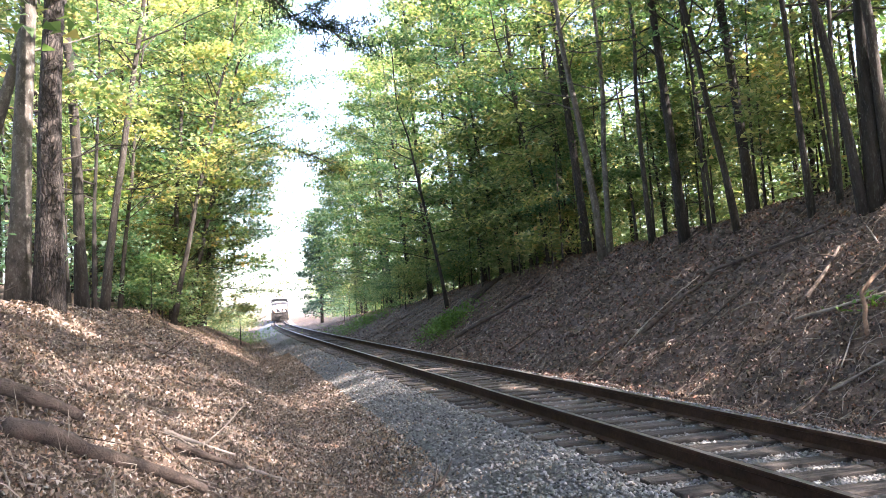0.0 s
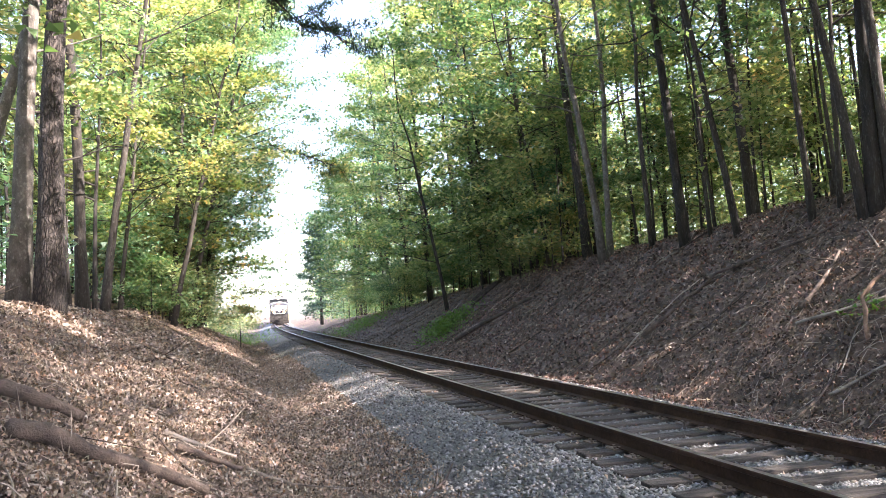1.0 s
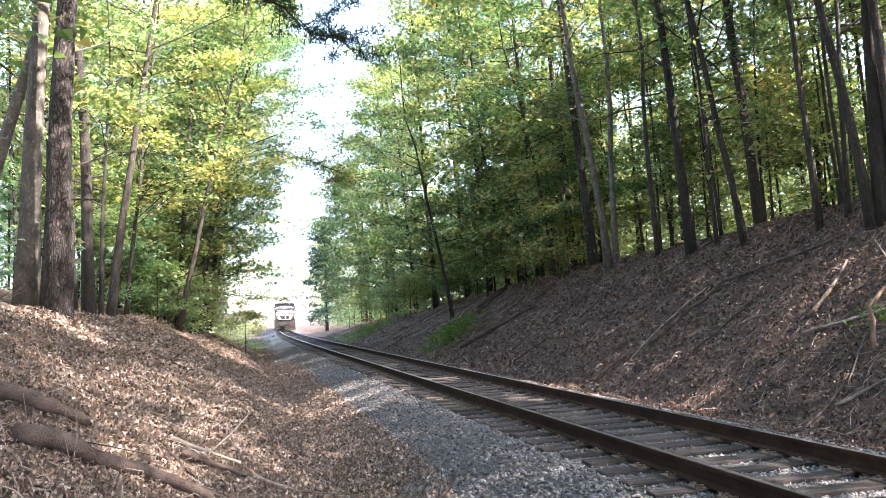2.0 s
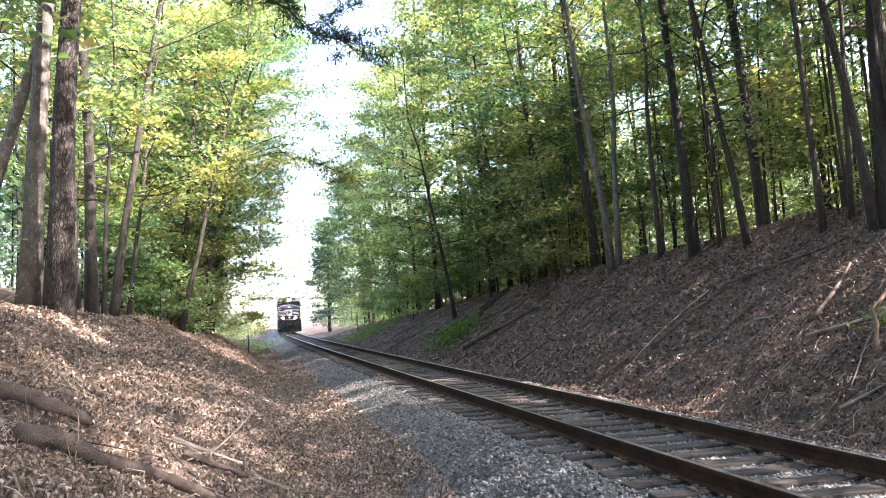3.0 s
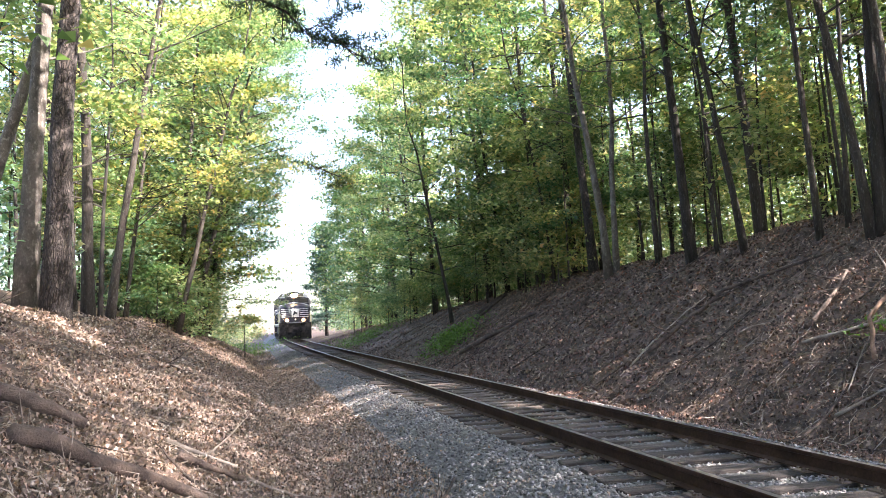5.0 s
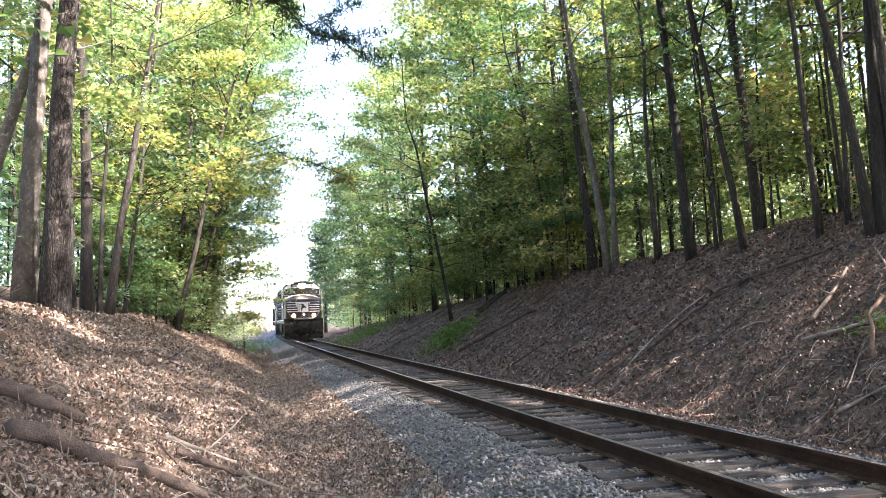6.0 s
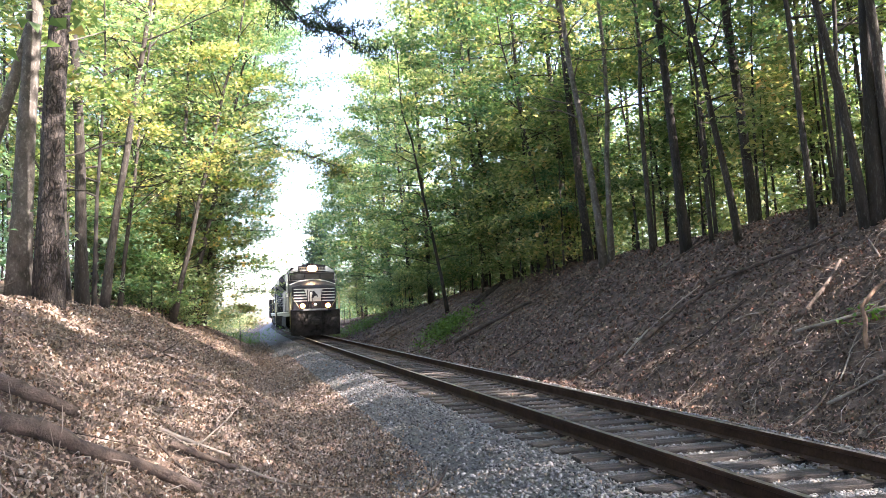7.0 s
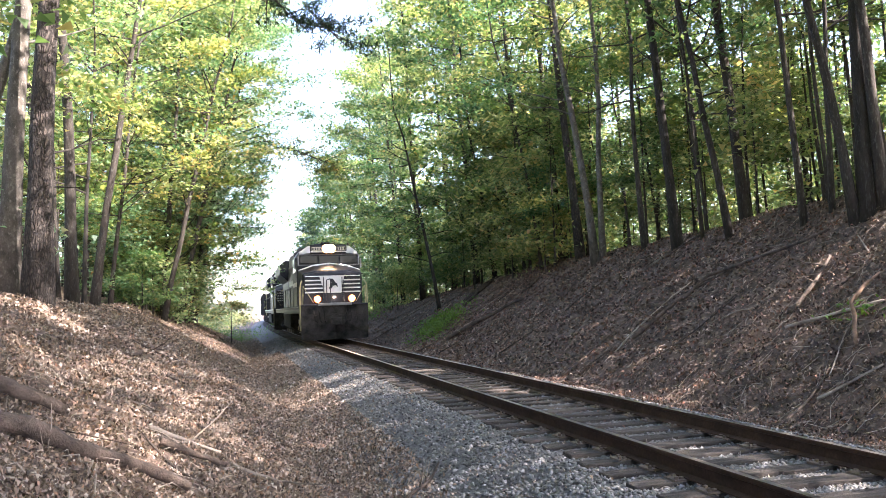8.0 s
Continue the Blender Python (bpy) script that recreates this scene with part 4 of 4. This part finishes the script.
def extrude_y(outline, y0, y1):
    """A prism whose cross-section (x, z) runs from y0 to y1."""
    bm = bmesh.new()
    a = [bm.verts.new((x, y0, z)) for x, z in outline]
    b = [bm.verts.new((x, y1, z)) for x, z in outline]
    n = len(outline)
    for i in range(n):
        bm.faces.new((a[i], a[(i + 1) % n], b[(i + 1) % n], b[i]))
    bm.faces.new(a[::-1])
    bm.faces.new(b)
    bmesh.ops.recalc_face_normals(bm, faces=bm.faces)
    return bm


def extrude_x(outline, x0, x1):
    """A prism whose side view (y, z) runs from x0 to x1."""
    bm = extrude_y(outline, x0, x1)
    for v in bm.verts:
        v.co = (v.co.y, v.co.x, v.co.z)
    bmesh.ops.recalc_face_normals(bm, faces=bm.faces)
    return bm


def disc(bm, r, depth, m, seg=20, r2=None):
    bmesh.ops.create_cone(bm, cap_ends=True, segments=seg, radius1=r, radius2=r if r2 is None else r2, depth=depth, matrix=m)
    return bm


def pipe(bm, pts, r, seg=6):
    V, F = [], []
    for a, b in zip(pts[:-1], pts[1:]):
        tube([a, b], [r, r], seg, V, F)
    vs = [bm.verts.new(v) for v in V]
    for f in F:
        bm.faces.new([vs[i] for i in f])
    return bm


ALONG_Y = Matrix.Rotation(radians(90), 4, "X")
ALONG_X = Matrix.Rotation(radians(90), 4, "Y")


def wheelset_mesh(r):
    bm = bmesh.new()
    for x in (-0.735, 0.735):
        disc(bm, r, 0.13, Matrix.Translation((x, 0, 0)) @ ALONG_X, 28)
        disc(bm, r + 0.03, 0.03, Matrix.Translation((x - math.copysign(0.06, x), 0, 0)) @ ALONG_X, 28)
        disc(bm, 0.17, 0.2, Matrix.Translation((x, 0, 0)) @ ALONG_X, 12)
        for k in range(4):
            a = k * math.pi / 2
            disc(bm, 0.06, 0.15, Matrix.Translation((x, 0.62 * r * math.cos(a), 0.62 * r * math.sin(a))) @ ALONG_X, 8)
    disc(bm, 0.09, 1.5, ALONG_X, 12)
    me = bpy.data.meshes.new("wheelset")
    bm.to_mesh(me)
    bm.free()
    me.materials.append(M_STEEL)
    return me


WHEEL_BIG, WHEEL_SMALL = wheelset_mesh(0.533), wheelset_mesh(0.457)
WHEELS = []


def add_truck(root, y, axles, r, wheel):
    """Two side frames with journal boxes and springs, and turning wheelsets."""
    span = (axles[-1] - axles[0]) / 2
    for x in (-1, 1):
        bm = extrude_x([(-span - 0.45, 0.62), (-span - 0.45, 0.42), (-span + 0.3, 0.35), (span - 0.3, 0.35), (span + 0.45, 0.42), (span + 0.45, 0.62), (span * 0.5, 0.92), (-span * 0.5, 0.92)], x * 0.98 - 0.07, x * 0.98 + 0.07)
        for a in axles:
            box(bm, x * 1.06 - 0.08, x * 1.06 + 0.08, a - 0.17, a + 0.17, r - 0.2, r + 0.17)
            disc(bm, 0.10, 0.05, Matrix.Translation((x * 1.155, a, r)) @ ALONG_X, 12)
        for a in np.linspace(axles[0] * 0.5, axles[-1] * 0.5, 2):
            disc(bm, 0.12, 0.34, Matrix.Translation((x * 1.08, a, 0.66)), 10)
        ob = part("truck_frame", bm, M_DUSTY, root)
        ob.location = (0, y, 0)
    for a in axles:
        w = link_part("wheelset", wheel, root)
        w.location = (0, y + a, r)
        WHEELS.append((w, y + a, r))


def number_bars(root, x0, x1, y, z, h):
    """Number boards: a lit panel with plain dark bars."""
    ob = part("number_board", boxes((x0, x1, y, y + 0.03, z - h / 2, z + h / 2)), M_BOARD, root, "lit number board with dark bars")
    for i in range(4):
        w = (x1 - x0) / 4
        bm = boxes((x0 + w * (i + 0.24), x0 + w * (i + 0.76), y - 0.008, y - 0.002, z - h * 0.32, z + h * 0.32))
        part("number_bar", bm, M_BLACK, ob)


def locomotive(lit, label):
    root = tagged(new("locomotive"), label, "locomotive", "locomotives of the train")
    # frame and walkway
    part("frame", boxes((-1.45, 1.45, 0.9, 21.6, 1.32, 1.62), (-0.9, 0.9, 0.5, 22.0, 1.1, 1.36), bevel=0.02), M_BLACK, root)
    part("walkway_edge", boxes((-1.53, -1.45, 2.6, 20.4, 1.54, 1.59)), M_WHITE, root, "white walkway edge stripe")
    part("walkway_edge", boxes((1.45, 1.53, 2.6, 20.4, 1.54, 1.59)), M_WHITE, root, "white walkway edge stripe")
    # plough and pilot
    pil = extrude_x([(0.62, 1.62), (0.42, 1.62), (0.40, 0.62), (0.10, 0.12), (0.34, 0.12), (0.62, 0.6)], -1.5, 1.5)
    for v in pil.verts:
        if v.co.z < 0.2:
            v.co.y += 0.45 * (abs(v.co.x) / 1.5) ** 1.5
    part("pilot", pil, M_DUSTY, root, "black snow-plough pilot, dusty at the foot")
    plow = bmesh.new()
    cols = [plow.verts.new((x, 0.02 + 0.30 * abs(x) / 1.4 + dy, z)) for x in (-1.4, -0.7, 0, 0.7, 1.4) for z, dy in ((0.10, 0.0), (0.42, 0.16), (0.74, 0.22))]
    for i in range(4):
        for j in range(2):
            plow.faces.new((cols[i * 3 + j], cols[(i + 1) * 3 + j], cols[(i + 1) * 3 + j + 1], cols[i * 3 + j + 1]))
    bmesh.ops.solidify(plow, geom=plow.faces[:], thickness=0.04)
    part("plough", plow, M_DUSTY, root)
    # coupler
    cp = boxes((-0.11, 0.11, -0.35, 0.5, 0.80, 1.05), (-0.24, 0.24, -0.42, -0.2, 0.74, 1.08), bevel=0.03)
    box(cp, -0.3, -0.12, -0.62, -0.36, 0.76, 1.06)
    box(cp, 0.16, 0.3, -0.55, -0.36, 0.76, 1.06)
    part("coupler", cp, M_DUSTY, root)
    for x in (-0.95, -0.72, -0.5, 0.5, 0.72, 0.95):
        bm = pipe(bmesh.new(), [(x, 0.4, 1.42), (x, 0.22, 1.25), (x * 0.95, 0.2, 0.95), (x * 0.82, 0.26, 0.86)], 0.028)
        part("air_hose", bm, M_DUSTY, root)
    part("anticlimber", boxes((-0.75, 0.75, 0.25, 0.5, 1.60, 1.72), bevel=0.012), M_GREYBAR, root, "worn grey front footboard")
    part("footplate", boxes((-1.5, 1.5, 0.36, 1.0, 1.62, 1.68), bevel=0.012), M_BLACK, root)
    part("uncoupling_lever", pipe(bmesh.new(), [(-1.4, 0.32, 1.2), (-0.35, 0.26, 1.14), (0, 0.2, 1.22), (0.35, 0.26, 1.14), (1.4, 0.32, 1.2)], 0.016), M_DUSTY, root)
    # corner steps and grab rails
    for x in (-1, 1):
        for z in (0.42, 0.72, 1.02, 1.3):
            part("step", boxes((x * 1.42 - 0.14, x * 1.42 + 0.14, 0.66, 1.0, z, z + 0.04)), M_GREYBAR, root)
        part("step_side", boxes((x * 1.28 - 0.02, x * 1.28 + 0.02, 0.64, 1.04, 0.4, 1.62)), M_BLACK, root)
        part("grab_rail", pipe(bmesh.new(), [(x * 1.5, 0.58, 0.5), (x * 1.5, 0.55, 1.7), (x * 1.5, 0.62, 2.55), (x * 1.42, 0.9, 2.75)], 0.028), M_YELLOW, root, "pale yellow grab rail")
        part("grab_rail", pipe(bmesh.new(), [(x * 1.5, 1.08, 0.5), (x * 1.5, 1.1, 2.5)], 0.025), M_YELLOW, root, "pale yellow grab rail")
        part("hand_rail", pipe(bmesh.new(), [(x * 1.49, 4.6, 2.62), (x * 1.49, 20.6, 2.62)], 0.022), M_BLACK, root)
        for y in np.arange(4.8, 20.6, 1.95):
            part("rail_post", pipe(bmesh.new(), [(x * 1.49, y, 1.6), (x * 1.49, y, 2.62)], 0.02), M_BLACK, root)
    part("hand_rail", pipe(bmesh.new(), [(-1.42, 0.42, 1.68), (-1.40, 0.42, 2.5), (-0.95, 0.42, 1.75)], 0.015), M_YELLOW, root)
    part("hand_rail", pipe(bmesh.new(), [(1.42, 0.42, 1.68), (1.40, 0.42, 2.5), (0.95, 0.42, 1.75)], 0.015), M_YELLOW, root)
    part("hand_rail", pipe(bmesh.new(), [(-0.35, 0.4, 1.7), (-0.35, 0.4, 2.75), (-0.18, 0.4, 2.8), (-0.18, 0.4, 1.7)], 0.022), M_BLACK, root)
    part("hand_rail", pipe(bmesh.new(), [(0.42, 0.4, 1.7), (0.42, 0.4, 2.75)], 0.022), M_BLACK, root)
    # nose: a wide wedge with a sloping top, lower at the corners
    nose = bmesh.new()
    ring = []
    for y, zc, ze, hw in ((0.98, 3.04, 3.00, 1.28), (1.12, 3.22, 3.08, 1.36), (2.35, 3.62, 3.32, 1.45)):
        ring.append([nose.verts.new(p) for p in ((-hw, y, 1.62), (-hw, y, ze), (-hw * 0.55, y, (zc + ze) / 2 + 0.06), (0, y, zc), (hw * 0.55, y, (zc + ze) / 2 + 0.06), (hw, y, ze), (hw, y, 1.62))])
    for a, c in zip(ring[:-1], ring[1:]):
        for i in range(6):
            nose.faces.new((a[i], a[i + 1], c[i + 1], c[i]))
    nose.faces.new(ring[0][::-1])
    nose.faces.new(ring[2])
    bmesh.ops.recalc_face_normals(nose, faces=nose.faces)
    nose_ob = part("nose", bevelled(nose, 0.03, 2), M_BLACK, root)
    # nose stripes, swept into a white centre panel with a dark emblem
    yf = 0.955
    for i, z in enumerate((2.95, 2.76, 2.58, 2.40, 2.22)):
        h = 0.062 if i else 0.04
        for x0, x1 in ((-1.26, -0.5 + 0.03 * i), (0.5 - 0.03 * i, 1.26)):
            part("stripe", boxes((x0, x1, yf, yf + 0.02, z - h / 2, z + h / 2)), M_WHITE, nose_ob, "thin white stripe")
    panel = extrude_y([(-0.62, 2.97), (-0.36, 2.18), (0.38, 2.18), (0.52, 2.97)], yf - 0.004, yf + 0.02)
    part("white_panel", panel, M_WHITE, nose_ob, "white panel between the stripes")
    emb = extrude_y([(-0.20, 2.36), (-0.06, 2.38), (0.0, 2.50), (0.14, 2.52), (0.22, 2.42), (0.20, 2.58), (0.10, 2.68), (0.02, 2.80), (-0.05, 2.84), (-0.12, 2.76), (-0.08, 2.66), (-0.12, 2.52)], yf - 0.012, yf - 0.004)
    part("emblem", emb, M_BLACK, nose_ob, "dark emblem shape")
    for x in (-0.42, 0.42):
        part("nose_post", boxes((x - 0.02, x + 0.02, yf - 0.03, yf + 0.02, 1.9, 2.9)), M_BLACK, nose_ob)
    for x in (-1, 1):
        arch = pipe(bmesh.new(), [(x * 1.43, 2.16, 3.27), (x * 0.80, 2.18, 3.50), (0, 2.18, 3.59)], 0.04)
        part("nose_trim", arch, M_WHITE, nose_ob)
    # cab with chamfered roof
    cab = extrude_y([(-1.5, 1.62), (-1.5, 3.98), (-1.32, 4.24), (-0.86, 4.52), (0.86, 4.52), (1.32, 4.24), (1.5, 3.98), (1.5, 1.62)], 2.3, 4.7)
    for v in cab.verts:
        if v.co.y < 2.5 and v.co.z > 3.9:
            v.co.y += 0.10
    cab_ob = part("cab", bevelled(cab, 0.04, 2), M_BLACK, root)
    for x0, x1 in ((-1.36, -0.52), (-0.46, 0.46), (0.52, 1.36)):
        part("windscreen", boxes((x0, x1, 2.275, 2.30, 3.62, 3.98), bevel=0.01), M_GLASS, cab_ob, "dark cab windscreen")
    part("windscreen_trim", boxes((-1.46, -1.40, 2.27, 2.30, 3.55, 4.02), (1.40, 1.46, 2.27, 2.30, 3.55, 4.02), (-1.46, 1.46, 2.27, 2.30, 3.53, 3.56), (-1.42, 1.42, 2.30, 2.36, 4.02, 4.06)), M_GREYBAR, cab_ob)
    for x in (-1.515, 1.515):
        for y0, y1 in ((2.7, 3.45), (3.6, 4.4)):
            part("side_window", boxes((x - 0.012, x + 0.012, y0, y1, 3.25, 3.95), bevel=0.008), M_GLASS, cab_ob)
        part("mirror", boxes((x * 1.04 - 0.03, x * 1.04 + 0.03, 2.55, 2.62, 3.4, 3.85)), M_GREYBAR, cab_ob)
        part("cab_stripe", boxes((x - 0.006, x + 0.006, 2.35, 4.68, 2.55, 2.75)), M_WHITE, cab_ob, "white stripe across the cab side")
    brow = boxes((-0.85, 0.85, 2.22, 2.46, 4.14, 4.46), bevel=0.03)
    part("brow", brow, M_BLACK, cab_ob)
    part("brow_trim", boxes((-1.3, -0.86, 2.30, 2.36, 4.10, 4.2), (0.86, 1.3, 2.30, 2.36, 4.10, 4.2), (-0.85, 0.85, 2.205, 2.215, 4.14, 4.18)), M_WHITE, cab_ob, "white trim under the brow")
    for x in (-1, 1):
        panel = extrude_y([(x * 0.87, 4.13), (x * 1.38, 4.04), (x * 1.38, 4.16), (x * 0.98, 4.44), (x * 0.87, 4.46)], 2.35, 2.385)
        part("brow_panel", panel, M_WHITE, cab_ob, "white panel beside the headlight")
    number_bars(root, -0.80, -0.34, 2.19, 4.30, 0.18)
    number_bars(root, 0.34, 0.80, 2.19, 4.30, 0.18)
    lamp = part("headlight", disc(bmesh.new(), 0.20, 0.10, Matrix.Translation((0, 2.20, 4.30)) @ ALONG_Y, 24), M_DUSTY, root, "twin headlight housing")
    # orange discs glow behind the lenses in place of the lamp's halo
    if lit:
        halo_bm = bmesh.new()
        for x in (-0.11, 0.11):
            disc(halo_bm, 0.215, 0.06, Matrix.Translation((x, 2.165, 4.30)) @ ALONG_Y, 24)
        part("reflector", halo_bm, M_HEADLIGHT_HALO, lamp, "orange glowing discs standing for the headlight's halo")
    # lenses oversized for the lit lamp's bloom
    for x in (-0.11, 0.11):
        part("lens", disc(bmesh.new(), 0.165, 0.05, Matrix.Translation((x, 2.14, 4.30)) @ ALONG_Y, 20), M_LAMP if lit else M_GLASS, lamp, "glowing warm headlight lens" if lit else "dark headlight lens")
    for x in (-0.77, 0.77):
        # lit housing glows orange to draw the halo round its lens
        d = part("ditch_light", disc(bmesh.new(), 0.16, 0.16, Matrix.Translation((x, 0.42, 1.90)) @ ALONG_Y, 20), M_DITCH_HALO if lit else M_BLACK, root, "ditch light housing")
        part("lens", disc(bmesh.new(), 0.105, 0.04, Matrix.Translation((x, 0.325, 1.90)) @ ALONG_Y, 20), M_LAMP_CORE if lit else M_GLASS, d, "glowing ditch light lens" if lit else "dark lens")
    part("marker_light", disc(bmesh.new(), 0.035, 0.03, Matrix.Translation((0.05, 0.93, 1.98)) @ ALONG_Y, 10), M_LAMP_CORE if lit else M_GLASS, nose_ob)
    horn = bmesh.new()
    for i, x in enumerate((-0.16, 0, 0.16)):
        disc(horn, 0.09, 0.4, Matrix.Translation((x, 3.3 + 0.05 * i, 4.66)) @ ALONG_Y, 12, 0.02)
    box(horn, -0.2, 0.2, 3.5, 3.58, 4.5, 4.66)
    part("horn", horn, M_DUSTY, root)
    part("air_conditioner", boxes((-0.55, 0.55, 3.7, 4.5, 4.5, 4.68), bevel=0.05), M_BLACK, root)
    # long hood with radiator wings, doors and exhaust
    hood = extrude_y([(-0.98, 1.62), (-0.98, 4.1), (-0.8, 4.42), (0.8, 4.42), (0.98, 4.1), (0.98, 1.62)], 4.7, 21.0)
    hood_ob = part("hood", bevelled(hood, 0.03, 1), M_BLACK, root)
    wing = extrude_y([(-1.02, 3.3), (-1.5, 3.75), (-1.5, 4.35), (-1.2, 4.62), (1.2, 4.62), (1.5, 4.35), (1.5, 3.75), (1.02, 3.3)], 15.2, 20.6)
    part("radiator", bevelled(wing, 0.03, 1), M_BLACK, root)
    part("dynamic_brake_housing", extrude_y([(-1.2, 3.4), (-1.42, 3.7), (-1.42, 4.3), (-1.15, 4.55), (1.15, 4.55), (1.42, 4.3), (1.42, 3.7), (1.2, 3.4)], 4.9, 8.4), M_BLACK, root)
    part("exhaust", boxes((-0.35, 0.35, 11.2, 12.6, 4.4, 4.62), bevel=0.04), M_DUSTY, root)
    for x in (-0.99, 0.99):
        for y in np.arange(8.7, 15.0, 0.9):
            part("hood_door", boxes((x - 0.015, x + 0.015, y, y + 0.82, 1.75, 3.75), bevel=0.006), M_BLACK, hood_ob)
        part("hood_lettering", boxes((x - 0.02, x + 0.02, 9.2, 14.2, 2.9, 3.2)), M_WHITE, hood_ob, "white bar along the hood side")
    # tank and running gear
    part("fuel_tank", extrude_y([(-1.4, 1.25), (-1.4, 0.6), (-1.05, 0.32), (1.05, 0.32), (1.4, 0.6), (1.4, 1.25)], 8.2, 13.8), M_DUSTY, root)
    add_truck(root, 4.1, (-2.0, 0.0, 2.0), 0.533, WHEEL_BIG)
    add_truck(root, 18.0, (-2.0, 0.0, 2.0), 0.533, WHEEL_BIG)
    for x in (-1.17, 1.17):
        for y in (2.1, 4.1, 6.1):
            part("axle_cap", disc(bmesh.new(), 0.11, 0.04, Matrix.Translation((x, y, 0.533)) @ ALONG_X, 12), M_YELLOW, root, "pale painted axle cap")
        for y in (3.0, 5.1):
            part("brake_cylinder", boxes((x - 0.06, x + 0.06, y - 0.14, y + 0.14, 0.72, 0.98), bevel=0.02), M_YELLOW if x < 0 else M_DUSTY, root)
    return root


def hopper():
    root = tagged(new("hopper_wagon"), "grimy black open coal hopper wagon", "freight wagon", "hopper wagons of the train")
    bm = extrude_x([(0.6, 3.25), (0.6, 2.9), (2.6, 1.05), (12.6, 1.05), (14.6, 2.9), (14.6, 3.25)], -1.5, 1.5)
    part("body", bm, M_HOPPER, root)
    part("load", extrude_y([(-1.4, 3.2), (-0.8, 3.45), (0, 3.62), (0.9, 3.42), (1.4, 3.2)], 0.9, 14.3), M_COAL, root)
    for x in (-1.53, 1.53):
        for y in np.linspace(0.7, 14.5, 11):
            part("rib", boxes((x - 0.05, x + 0.05, y - 0.05, y + 0.05, 1.1 if 2.4 < y < 12.8 else 2.85, 3.25)), M_HOPPER, root)
        part("top_chord", boxes((x - 0.07, x + 0.07, 0.55, 14.65, 3.2, 3.34)), M_HOPPER, root)
    part("sill", boxes((-0.25, 0.25, -0.3, 15.5, 0.8, 1.1)), M_DUSTY, root)
    for y in (0.15, 15.05):
        part("end_platform", boxes((-1.45, 1.45, y - 0.12, y + 0.12, 1.0, 1.12)), M_HOPPER, root)
        for x in (-1.3, 1.3):
            part("ladder", boxes((x - 0.02, x + 0.02, y - 0.02, y + 0.02, 1.0, 3.2)), M_YELLOW, root)
    add_truck(root, 2.2, (-0.9, 0.9), 0.457, WHEEL_SMALL)
    add_truck(root, 13.0, (-0.9, 0.9), 0.457, WHEEL_SMALL)
    return root


TRAIN = []           # thing, metres behind the leading front, length
_back = 0.0
for _i in range(2):
    TRAIN.append((locomotive(_i == 0, "black freight locomotive with white nose stripes and lit headlights" if _i == 0 else "second black freight locomotive coupled behind the first"), _back, 22.0))
    _back += 22.7
for _i in range(6):
    TRAIN.append((hopper(), _back + 0.4, 15.2))
    _back += 16.0

FRONT_START, SPEED = 138.7, 13.09


def on_track(front, length):
    """The pose of a vehicle whose front is at that place: its ends lie on the centre line."""
    a, b = front + 0.18 * length, front + 0.82 * length
    xa, xb = float(centre(a)), float(centre(b))
    turn = math.atan2(xb - xa, b - a)
    k = 0.18 * length
    return Matrix.Translation((xa - k * math.sin(turn), a - k * math.cos(turn), 0)) @ Matrix.Rotation(-turn, 4, "Z")


def motions():
    for thing, back, length in TRAIN:
        walk(thing, [(t, on_track(FRONT_START - SPEED * t + back, length)) for t in np.arange(0, 8.01, 0.25)])
    for wheel, y, r in WHEELS:
        walk(wheel, [(i / 30, Matrix.Translation((0, y, r)) @ Matrix.Rotation(SPEED * i / 30 / r, 4, "X")) for i in range(241)])


build_ties(TRACK)
motions()
